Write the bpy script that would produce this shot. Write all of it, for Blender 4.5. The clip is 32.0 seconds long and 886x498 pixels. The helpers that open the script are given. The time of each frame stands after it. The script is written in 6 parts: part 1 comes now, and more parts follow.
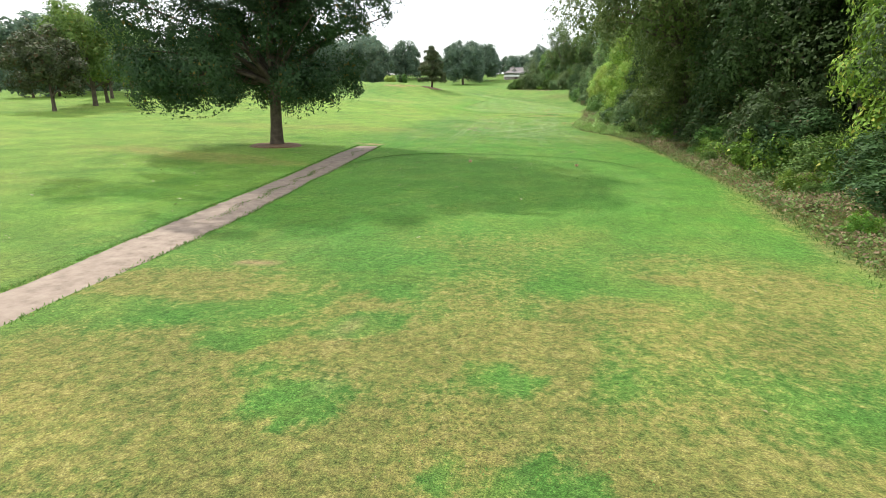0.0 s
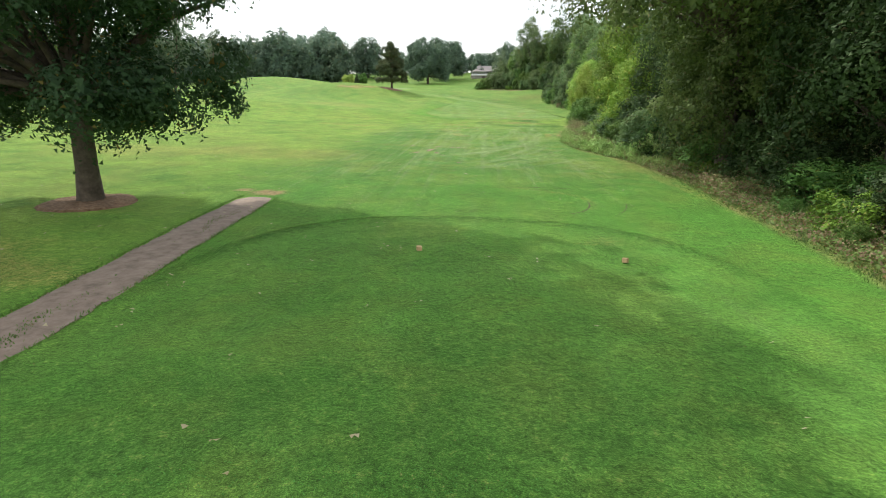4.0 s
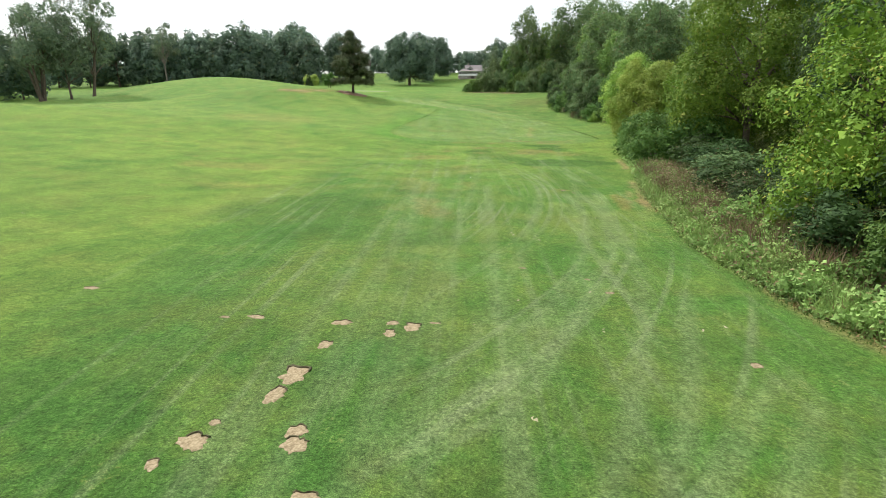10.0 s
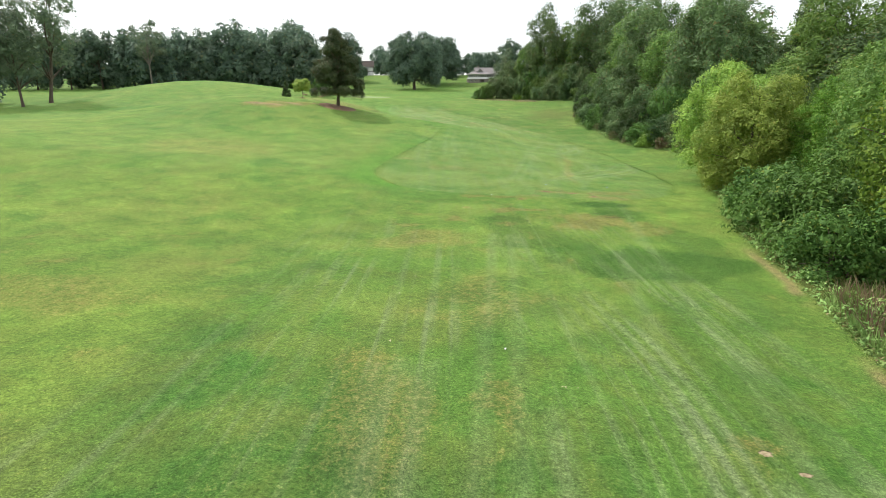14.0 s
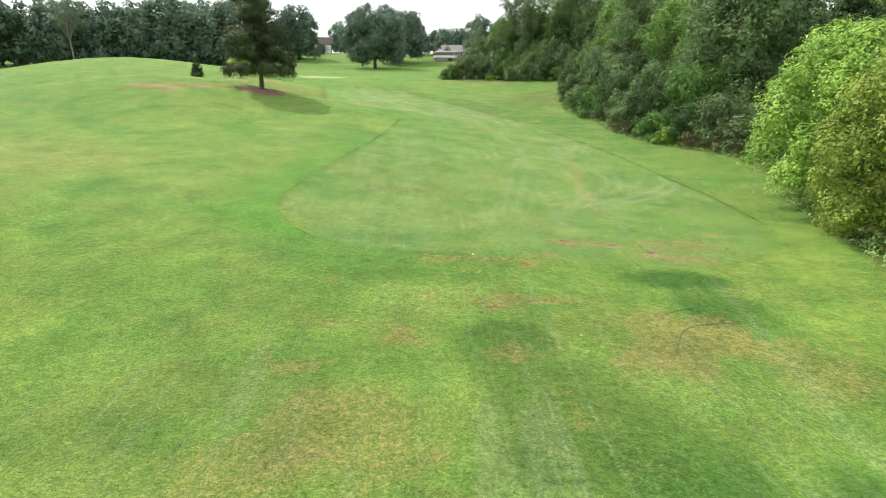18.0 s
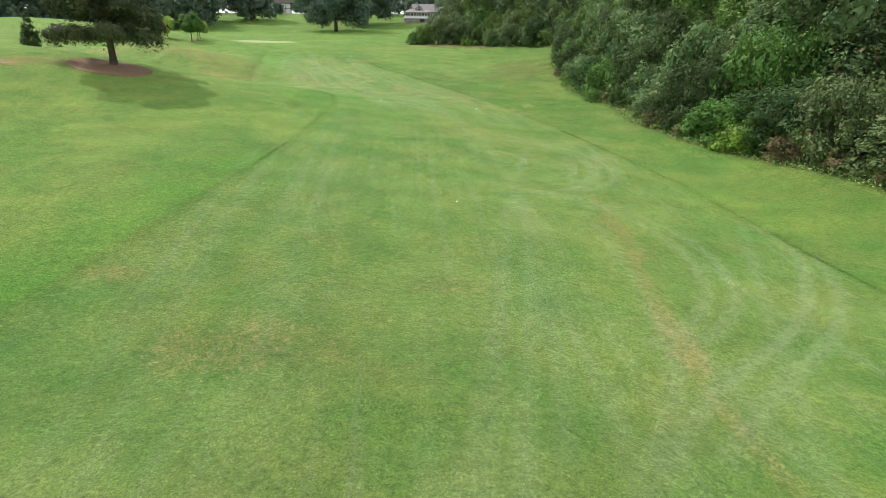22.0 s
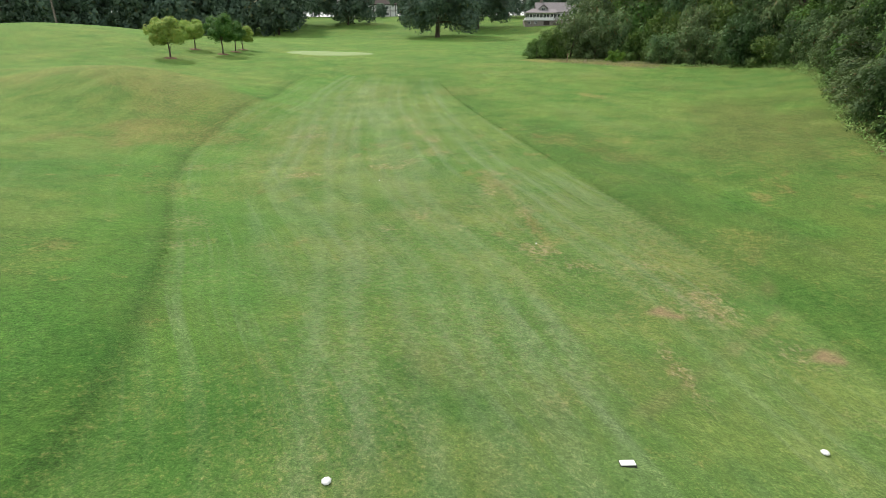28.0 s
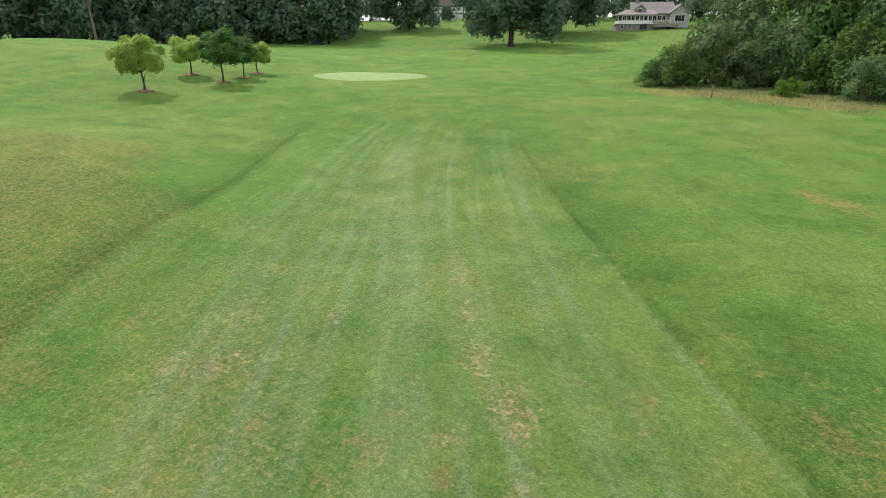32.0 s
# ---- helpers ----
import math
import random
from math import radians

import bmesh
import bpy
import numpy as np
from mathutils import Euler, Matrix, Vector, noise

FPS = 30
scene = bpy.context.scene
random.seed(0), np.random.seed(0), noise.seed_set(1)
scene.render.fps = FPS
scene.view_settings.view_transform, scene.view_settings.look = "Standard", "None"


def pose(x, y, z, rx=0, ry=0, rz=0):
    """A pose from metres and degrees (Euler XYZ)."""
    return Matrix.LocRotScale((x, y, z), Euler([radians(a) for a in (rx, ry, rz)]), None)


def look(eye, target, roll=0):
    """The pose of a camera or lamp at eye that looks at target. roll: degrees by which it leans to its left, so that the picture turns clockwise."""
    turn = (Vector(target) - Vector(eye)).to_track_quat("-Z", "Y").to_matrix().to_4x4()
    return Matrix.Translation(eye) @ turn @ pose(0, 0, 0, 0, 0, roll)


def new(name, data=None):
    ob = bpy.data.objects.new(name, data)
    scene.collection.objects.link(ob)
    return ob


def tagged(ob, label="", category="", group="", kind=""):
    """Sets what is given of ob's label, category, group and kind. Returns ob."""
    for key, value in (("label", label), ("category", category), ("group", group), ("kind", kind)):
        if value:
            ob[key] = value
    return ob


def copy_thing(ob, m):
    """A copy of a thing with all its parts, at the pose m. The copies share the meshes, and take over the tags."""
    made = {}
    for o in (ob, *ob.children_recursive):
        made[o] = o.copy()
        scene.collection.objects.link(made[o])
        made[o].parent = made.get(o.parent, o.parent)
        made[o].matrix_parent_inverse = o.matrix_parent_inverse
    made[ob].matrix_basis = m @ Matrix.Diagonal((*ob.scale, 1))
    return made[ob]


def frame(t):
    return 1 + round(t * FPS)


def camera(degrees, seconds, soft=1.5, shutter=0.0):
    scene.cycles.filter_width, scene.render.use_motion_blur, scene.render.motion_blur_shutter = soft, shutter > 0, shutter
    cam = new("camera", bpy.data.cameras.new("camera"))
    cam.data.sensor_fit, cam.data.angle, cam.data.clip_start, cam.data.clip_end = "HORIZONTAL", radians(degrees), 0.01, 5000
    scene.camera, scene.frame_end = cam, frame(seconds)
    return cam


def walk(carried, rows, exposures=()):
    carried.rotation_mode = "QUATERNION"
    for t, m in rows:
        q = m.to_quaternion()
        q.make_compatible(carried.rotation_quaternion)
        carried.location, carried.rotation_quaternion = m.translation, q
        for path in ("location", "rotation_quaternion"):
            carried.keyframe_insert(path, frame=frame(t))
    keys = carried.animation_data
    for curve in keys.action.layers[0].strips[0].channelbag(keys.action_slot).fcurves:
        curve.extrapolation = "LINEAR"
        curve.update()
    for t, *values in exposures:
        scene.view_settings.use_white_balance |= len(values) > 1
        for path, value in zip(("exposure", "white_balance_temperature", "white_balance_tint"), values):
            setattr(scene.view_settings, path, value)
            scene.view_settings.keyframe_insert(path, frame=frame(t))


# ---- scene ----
cam = camera(79.98, 32.0, 0.75)
PATH = [
    (0.0, 0.679, -0.762, 3.564, 8.915, -15.909, 0.025),
    (0.5, 0.557, 0.832, 3.753, 8.028, -15.970, 0.064),
    (1.0, 0.448, 2.555, 3.990, 6.585, -15.987, 0.056),
    (1.5, 0.318, 4.502, 4.225, 5.838, -16.017, -0.005),
    (2.0, 0.201, 6.459, 4.359, 5.510, -16.046, -0.025),
    (2.5, 0.094, 8.445, 4.447, 5.459, -16.055, 0.041),
    (3.0, -0.008, 10.391, 4.461, 5.506, -16.030, 0.108),
    (3.5, -0.179, 12.409, 4.458, 5.497, -16.062, 0.178),
    (5.5, -0.598, 21.950, 4.537, 5.431, -16.102, 0.149),
    (6.0, -0.699, 24.797, 4.531, 5.270, -16.093, 0.171),
    (6.5, -0.789, 27.682, 4.512, 5.204, -16.090, 0.182),
    (7.0, -0.982, 30.558, 4.491, 5.005, -16.081, 0.190),
    (7.5, -1.143, 33.305, 4.507, 4.698, -16.091, 0.194),
    (8.0, -1.278, 36.118, 4.611, 4.408, -16.109, 0.201),
    (8.5, -1.447, 39.038, 4.793, 4.172, -16.117, 0.227),
    (9.0, -1.602, 41.955, 5.036, 3.810, -16.080, 0.236),
    (9.5, -1.708, 44.779, 5.326, 3.710, -16.069, 0.228),
    (10.0, -1.739, 47.541, 5.660, 4.195, -16.061, 0.230),
    (10.5, -1.831, 50.273, 6.001, 4.987, -16.028, 0.208),
    (11.0, -1.977, 52.973, 6.304, 5.201, -16.041, 0.160),
    (11.5, -2.198, 55.549, 6.544, 5.177, -16.072, 0.094),
    (12.0, -2.437, 58.062, 6.787, 5.108, -16.078, 0.014),
    (12.5, -2.663, 60.514, 7.035, 5.061, -16.056, -0.041),
    (13.0, -2.849, 62.979, 7.262, 5.062, -16.087, -0.074),
    (13.5, -3.011, 65.498, 7.509, 4.992, -16.066, -0.089),
    (14.0, -3.121, 67.960, 7.776, 4.996, -16.059, -0.113),
    (14.5, -3.178, 70.430, 8.023, 4.999, -16.081, -0.162),
    (16.5, -3.644, 79.461, 7.556, 4.229, -16.841, -0.060),
    (17.0, -3.641, 81.691, 7.661, 3.375, -17.218, -0.075),
    (17.5, -3.627, 83.839, 7.748, 2.514, -17.609, -0.139),
    (18.0, -3.583, 85.964, 7.785, 1.610, -18.008, -0.221),
    (18.5, -3.459, 88.154, 7.736, 1.025, -18.389, -0.296),
    (19.0, -3.292, 90.416, 7.670, 0.638, -18.888, -0.305),
    (19.5, -3.104, 92.842, 7.609, 0.332, -19.796, -0.278),
    (20.0, -2.898, 95.410, 7.739, 0.131, -20.717, -0.245),
    (20.5, -2.697, 98.021, 7.826, -0.094, -21.524, -0.220),
    (21.0, -2.459, 100.665, 7.933, -0.399, -21.661, -0.166),
    (21.5, -2.274, 103.354, 8.077, -0.735, -21.621, -0.184),
    (22.0, -2.101, 106.107, 8.215, -0.712, -21.592, -0.198),
    (22.5, -1.947, 108.925, 8.321, 0.041, -21.563, -0.158),
    (23.0, -1.887, 111.834, 8.464, 2.119, -21.586, -0.079),
    (23.5, -1.836, 114.784, 8.515, 3.992, -21.517, -0.020),
    (24.0, -1.779, 117.678, 8.541, 4.964, -21.447, 0.026),
    (24.5, -1.817, 120.744, 8.562, 5.400, -21.405, 0.064),
    (26.5, -2.743, 137.653, 8.930, 8.708, -21.343, -0.169),
    (27.0, -3.110, 140.835, 9.097, 9.614, -21.311, -0.162),
    (27.5, -3.487, 144.027, 9.267, 10.763, -21.335, -0.171),
    (28.0, -3.916, 147.218, 9.468, 11.319, -21.363, -0.158),
    (28.5, -4.338, 150.291, 9.730, 11.764, -21.362, -0.113),
    (29.0, -4.878, 153.456, 10.019, 12.561, -21.381, -0.047),
    (29.5, -5.504, 156.631, 10.329, 14.363, -21.392, 0.015),
    (30.0, -6.242, 159.770, 10.633, 16.501, -21.390, 0.076),
    (30.5, -7.103, 162.848, 10.923, 17.519, -21.386, 0.129),
    (31.0, -8.063, 165.977, 11.209, 17.884, -21.394, 0.199),
    (31.5, -9.021, 168.919, 11.531, 18.022, -21.424, 0.190),
    (32.0, -10.037, 171.837, 11.850, 18.260, -21.479, 0.160),
]
walk(cam, [(t, pose(x, y, z, 90 + pitch, roll, yaw)) for t, x, y, z, yaw, pitch, roll in PATH],
     [(0.0, 0.68), (1.5, 0.6), (3.0, 0.42), (6.0, 0.55), (9.0, 0.36), (13.0, 0.3), (17.0, 0.52), (19.0, 0.56), (21.0, 0.36), (24.0, 0.22), (28.0, 0.08), (32.0, 0.12)])

# ---- light: hazy late-summer sun from ahead and to one side, thin white cloud ----
SUN_WAY = Vector((-0.79, 0.61, 0.0)).normalized()
SUN_UP = radians(51)
sun_data = bpy.data.lights.new("sun", "SUN")
sun_data.energy, sun_data.angle, sun_data.color = 3.5, radians(0.7), (1.0, 0.95, 0.86)
sun = new("sun", sun_data)
sun.matrix_world = look((0, 0, 60), Vector((0, 0, 60)) - (SUN_WAY * math.cos(SUN_UP) + Vector((0, 0, math.sin(SUN_UP)))))
world = bpy.data.worlds.new("world")
scene.world = world
world.use_nodes = True
wn, wl = world.node_tree.nodes, world.node_tree.links
sky = wn.new("ShaderNodeTexSky")
sky.sky_type, sky.sun_disc, sky.sun_elevation = "NISHITA", False, SUN_UP
sky.sun_rotation = math.atan2(SUN_WAY.x, SUN_WAY.y)
sky.dust_density, sky.air_density = 2.0, 1.0
veil = wn.new("ShaderNodeMix")
veil.data_type = "RGBA"
veil.inputs["B"].default_value = (9.0, 9.2, 9.3, 1)
cloud = wn.new("ShaderNodeTexNoise")
cloud.inputs["Scale"].default_value, cloud.inputs["Detail"].default_value = 2.2, 5
cloud_ramp = wn.new("ShaderNodeMapRange")
cloud_ramp.inputs["From Min"].default_value, cloud_ramp.inputs["From Max"].default_value = 0.3, 0.62
cloud_ramp.inputs["To Min"].default_value, cloud_ramp.inputs["To Max"].default_value = 0.45, 0.97
coord = wn.new("ShaderNodeTexCoord")
wl.new(coord.outputs["Generated"], cloud.inputs["Vector"])
wl.new(cloud.outputs["Fac"], cloud_ramp.inputs["Value"])
wl.new(cloud_ramp.outputs["Result"], veil.inputs["Factor"])
wl.new(sky.outputs["Color"], veil.inputs["A"])
wl.new(veil.outputs["Result"], wn["Background"].inputs["Color"])
wn["Background"].inputs["Strength"].default_value = 0.126

# ---- materials ----
def material(name):
    m = bpy.data.materials.new(name)
    m.use_nodes = True
    return m, m.node_tree.nodes, m.node_tree.links, m.node_tree.nodes["Principled BSDF"]


def noise_node(n, l, scale, detail=4, vector=None, rough=0.55):
    t = n.new("ShaderNodeTexNoise")
    t.inputs["Scale"].default_value, t.inputs["Detail"].default_value, t.inputs["Roughness"].default_value = scale, detail, rough
    if vector:
        l.new(vector, t.inputs["Vector"])
    return t.outputs["Fac"]


def ramp(n, l, fac, stops):
    r = n.new("ShaderNodeValToRGB")
    while len(r.color_ramp.elements) < len(stops):
        r.color_ramp.elements.new(0.5)
    for e, (p, c) in zip(r.color_ramp.elements, stops):
        e.position, e.color = p, (*c, 1)
    l.new(fac, r.inputs["Fac"])
    return r.outputs["Color"]


def mix(n, l, fac, a, b, blend="MIX"):
    m = n.new("ShaderNodeMix")
    m.data_type, m.blend_type = "RGBA", blend
    for socket, v in (("Factor", fac), ("A", a), ("B", b)):
        if isinstance(v, (int, float)):
            m.inputs[socket].default_value = v
        elif isinstance(v, tuple):
            m.inputs[socket].default_value = (*v, 1)
        else:
            l.new(v, m.inputs[socket])
    return m.outputs["Result"]


def calc(n, l, op, a, b):
    m = n.new("ShaderNodeMath")
    m.operation = op
    for i, v in enumerate((a, b)):
        if isinstance(v, (int, float)):
            m.inputs[i].default_value = v
        else:
            l.new(v, m.inputs[i])
    return m.outputs[0]


def calc_shift(n, l, vector):
    """The same place, moved aside, for a second noise that does not follow the first."""
    m = n.new("ShaderNodeVectorMath")
    m.operation = "ADD"
    m.inputs[1].default_value = (137.0, 59.0, 11.0)
    l.new(vector, m.inputs[0])
    return m.outputs["Vector"]


def bump(n, l, shader, height, strength, distance):
    b = n.new("ShaderNodeBump")
    b.inputs["Strength"].default_value, b.inputs["Distance"].default_value = strength, distance
    l.new(height, b.inputs["Height"])
    l.new(b.outputs["Normal"], shader.inputs["Normal"])


def plain(name, stops, scale=8.0, roughness=0.8, relief=0.3, depth=0.01, metallic=0.0, detail=6):
    """A surface whose colour runs along the stops by a noise, with fine relief."""
    m, n, l, p = material(name)
    c = n.new("ShaderNodeTexCoord").outputs["Object"]
    f = noise_node(n, l, scale, detail, c, 0.65)
    l.new(ramp(n, l, f, stops), p.inputs["Base Color"])
    p.inputs["Roughness"].default_value, p.inputs["Metallic"].default_value = roughness, metallic
    bump(n, l, p, noise_node(n, l, scale * 4, 4, c), relief, depth)
    return m


def leaf_material(name, dark, light, odd, odd_part=0.06, through_part=0.23):
    """Leaves: each its own shade, some odd ones, and light that comes through."""
    # extra blue puts haze and sky bounce into every leaf colour
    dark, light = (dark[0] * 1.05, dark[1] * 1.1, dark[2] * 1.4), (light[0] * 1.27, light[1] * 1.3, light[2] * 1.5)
    m, n, l, p = material(name)
    island = n.new("ShaderNodeNewGeometry").outputs["Random Per Island"]
    each = n.new("ShaderNodeObjectInfo").outputs["Random"]
    where = n.new("ShaderNodeTexCoord").outputs["Object"]
    # clump and patch noise paints lit and self-shaded tufts into the colour
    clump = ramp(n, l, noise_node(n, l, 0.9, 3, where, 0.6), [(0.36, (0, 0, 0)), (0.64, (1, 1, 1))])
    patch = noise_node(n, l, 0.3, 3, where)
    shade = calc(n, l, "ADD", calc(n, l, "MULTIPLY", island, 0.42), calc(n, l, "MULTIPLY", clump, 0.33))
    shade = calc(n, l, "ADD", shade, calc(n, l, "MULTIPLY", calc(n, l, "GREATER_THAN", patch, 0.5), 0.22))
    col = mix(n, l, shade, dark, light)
    col = mix(n, l, calc(n, l, "GREATER_THAN", island, 1 - odd_part), col, odd)
    hsv = n.new("ShaderNodeHueSaturation")
    l.new(calc(n, l, "ADD", calc(n, l, "MULTIPLY", each, 0.035), 0.4825), hsv.inputs["Hue"])
    l.new(calc(n, l, "ADD", calc(n, l, "MULTIPLY", each, 0.35), 0.82), hsv.inputs["Value"])
    l.new(col, hsv.inputs["Color"])
    l.new(hsv.outputs["Color"], p.inputs["Base Color"])
    p.inputs["Roughness"].default_value = 0.6
    p.inputs["Specular IOR Level"].default_value = 0.16
    t = n.new("ShaderNodeBsdfTranslucent")
    l.new(mix(n, l, 0.5, hsv.outputs["Color"], light), t.inputs["Color"])
    both = n.new("ShaderNodeMixShader")
    both.inputs["Fac"].default_value = through_part
    l.new(p.outputs["BSDF"], both.inputs[1])
    l.new(t.outputs["BSDF"], both.inputs[2])
    l.new(both.outputs["Shader"], n["Material Output"].inputs["Surface"])
    return m


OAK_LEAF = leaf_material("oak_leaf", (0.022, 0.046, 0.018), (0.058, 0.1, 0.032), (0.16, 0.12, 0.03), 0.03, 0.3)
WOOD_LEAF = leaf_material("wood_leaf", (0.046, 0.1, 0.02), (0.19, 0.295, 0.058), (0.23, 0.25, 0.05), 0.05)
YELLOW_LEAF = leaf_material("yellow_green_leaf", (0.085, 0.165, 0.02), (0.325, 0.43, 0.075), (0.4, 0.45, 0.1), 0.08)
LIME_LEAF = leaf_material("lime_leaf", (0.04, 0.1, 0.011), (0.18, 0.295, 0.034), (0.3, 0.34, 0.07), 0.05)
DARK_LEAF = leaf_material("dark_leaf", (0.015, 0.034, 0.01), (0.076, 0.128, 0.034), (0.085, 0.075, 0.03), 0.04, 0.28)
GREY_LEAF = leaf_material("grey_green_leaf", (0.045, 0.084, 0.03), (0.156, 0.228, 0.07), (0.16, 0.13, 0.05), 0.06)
# distance haze put into the leaf colour: paler and greyer green
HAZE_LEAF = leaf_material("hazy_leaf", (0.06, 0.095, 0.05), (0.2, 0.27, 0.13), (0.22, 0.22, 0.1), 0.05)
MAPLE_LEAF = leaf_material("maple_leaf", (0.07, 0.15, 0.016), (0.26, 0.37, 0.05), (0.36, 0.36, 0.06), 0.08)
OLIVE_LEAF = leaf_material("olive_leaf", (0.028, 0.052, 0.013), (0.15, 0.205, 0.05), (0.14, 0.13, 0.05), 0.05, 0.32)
# far wood: leaf colour made bluer and lighter to paint in haze
FAR_HAZE_LEAF = leaf_material("far_haze_leaf", (0.042, 0.072, 0.048), (0.155, 0.225, 0.122), (0.16, 0.18, 0.08), 0.04)
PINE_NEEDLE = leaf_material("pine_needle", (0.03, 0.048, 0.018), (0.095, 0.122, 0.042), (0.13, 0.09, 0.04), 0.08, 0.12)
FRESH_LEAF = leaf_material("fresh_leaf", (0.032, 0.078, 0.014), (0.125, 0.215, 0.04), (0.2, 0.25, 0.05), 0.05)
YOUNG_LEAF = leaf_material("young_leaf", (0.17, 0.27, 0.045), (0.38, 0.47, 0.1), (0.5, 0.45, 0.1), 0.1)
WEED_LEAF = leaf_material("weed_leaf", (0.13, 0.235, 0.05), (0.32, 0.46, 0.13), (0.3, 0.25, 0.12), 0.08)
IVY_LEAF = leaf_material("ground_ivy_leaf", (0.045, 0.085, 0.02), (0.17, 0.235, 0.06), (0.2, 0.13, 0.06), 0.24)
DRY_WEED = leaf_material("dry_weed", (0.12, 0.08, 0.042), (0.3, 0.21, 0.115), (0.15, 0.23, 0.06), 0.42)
BARK = plain("bark", [(0.3, (0.05, 0.038, 0.028)), (0.7, (0.16, 0.125, 0.09))], 3.0, 0.9, 0.8, 0.04)
PALE_BARK = plain("pale_bark", [(0.3, (0.1, 0.085, 0.065)), (0.7, (0.26, 0.23, 0.19))], 3.0, 0.9, 0.7, 0.03)

# ---- lie of the land ----
KNOT_Y = (-400, -60, 0, 40, 60, 90, 96, 103, 107, 112, 118, 125, 160, 178, 200, 223, 240, 300, 325, 350, 372, 400, 700, 6000)
KNOT_Z = (-2, -0.3, -0.05, 0.1, 0.4, 0.45, 0.36, 0.62, 1.02, 1.0, 1.08, 1.5, 2.5, 3.2, 4.9, 6.6, 7.3, 11, 13.4, 16.8, 19.3, 20.3, 21, 21)
FALL_X = (-40, -24, -14, -4, 4, 13, 30, 60)
FALL_Y = (20, 35, 58, 80, 96, 108, 118, 127, 140, 154, 166, 178, 191, 212, 235)
# how far the ground lies above or below its even run, line by line along the hole
FALL = ((0,) * 15,
        (0.1, 0.25, 0.12, 0, 0, 0.2, 0.6, 0.6, 0.15, -0.15, -0.38, -0.84, -1.2, -0.6, 0),
        (0.1, 0.26, 0.33, 0.12, -0.07, 0.16, 0.62, 0.93, 0.57, 0.36, -0.27, -0.35, -0.57, -0.3, 0),
        (0.05, 0.06, 0.05, 0.15, -0.05, 0.02, 0.22, 0.42, 0.46, 0.42, -0.38, 0.05, 0, 0, 0),
        (0.05, -0.1, -0.3, 0, 0, -0.13, -0.22, -0.29, -0.25, -0.48, -0.38, 0.15, 0.2, 0, 0),
        (0, -0.2, -0.5, -0.3, -0.05, -0.15, -0.5, -1.0, -0.85, -0.5, 0, 0.15, 0.2, 0, 0),
        (0, -0.2, -0.5, -0.3, -0.05, -0.15, -0.5, -0.8, -0.7, -0.4, 0, 0.1, 0.1, 0, 0),
        (0,) * 15)
# middle x, y, half widths, turn, height: the pine's shoulder, the dry bank, the green's plateau, the wooded bank, the house's knoll
MOUNDS = ((-36, 149, 21.5, 15, 0, 4.7), (-41, 190, 17, 7.5, -16, 2.5), (-90, 226, 30, 36, 0, 5.3), (31, 190, 13, 22, 0, 2.2), (4, 328, 26, 22, 0, 1.2))


def ease(v):
    v = np.clip(v, 0, 1)
    return v * v * (3 - 2 * v)


def cross_fall(x, y):
    """The uneven cross-fall of the hole, between the lines of FALL."""
    total = 0
    columns = [sum(np.interp(y + o, FALL_Y, line) for o in (-3, 0, 3)) / 3 for line in FALL]
    for o in (-2, 0, 2):
        for k, column in enumerate(columns):
            total = total + column * np.interp(x + o, FALL_X, [float(i == k) for i in range(len(FALL_X))]) / 3
    return total


def ground(x, y):
    """Height of the ground at x, y."""
    x, y = np.asarray(x, float), np.asarray(y, float)
    z = sum(0.2 * np.interp(y + o, KNOT_Y, KNOT_Z) for o in (-4, -2, 0, 2, 4))
    z = z + ease((-x - 4) / 60) * np.interp(y, (0, 60, 110, 150, 200, 260), (0.5, 2.0, 4.2, 1.8, 0.6, 0))
    z = z + ease((x - 11) / 50) * 9.0 * ease((y + 30) / 80) * ease((420 - y) / 100)
    for cx, cy, sx, sy, turn, h in MOUNDS:
        c, s = math.cos(radians(turn)), math.sin(radians(turn))
        u, v = ((x - cx) * c + (y - cy) * s) / sx, (-(x - cx) * s + (y - cy) * c) / sy
        z = z + h * np.exp(-u * u - v * v)
    return z + cross_fall(x, y)


def at(x, y, sink=0.0):
    return float(ground(x, y)) - sink


def lattice(x, y, seed):
    """Smooth noise in 0..1 for whole arrays."""
    xi, yi = np.floor(x).astype(np.int64), np.floor(y).astype(np.int64)
    fx, fy = x - xi, y - yi
    fx, fy = fx * fx * (3 - 2 * fx), fy * fy * (3 - 2 * fy)

    def corner(a, b):
        h = (a * 374761393 + b * 668265263 + seed * 974634777) & 0xFFFFFFFF
        h = ((h ^ (h >> 13)) * 1274126177) & 0xFFFFFFFF
        return ((h ^ (h >> 16)) & 0xFFFF) / 65535.0

    top = corner(xi, yi) * (1 - fx) + corner(xi + 1, yi) * fx
    low = corner(xi, yi + 1) * (1 - fx) + corner(xi + 1, yi + 1) * fx
    return top * (1 - fy) + low * fy


def cloudy(x, y, size, seed, octaves=4):
    total, weight = 0, 0
    for k in range(octaves):
        total = total + lattice(x / size * 2 ** k, y / size * 2 ** k, seed + k) * 0.55 ** k
        weight += 0.55 ** k
    return total / weight


def blob(x, y, cx, cy, rx, ry, turn=0, soft=0.35, rag=0.35, seed=3):
    """1 inside a ragged oval, 0 outside."""
    c, s = math.cos(radians(turn)), math.sin(radians(turn))
    u, v = ((x - cx) * c + (y - cy) * s) / rx, (-(x - cx) * s + (y - cy) * c) / ry
    r = np.sqrt(u * u + v * v) + rag * (cloudy(x, y, max(rx, ry) * 0.5, seed) - 0.5) * 2
    return ease((1 + soft / 2 - r) / soft)


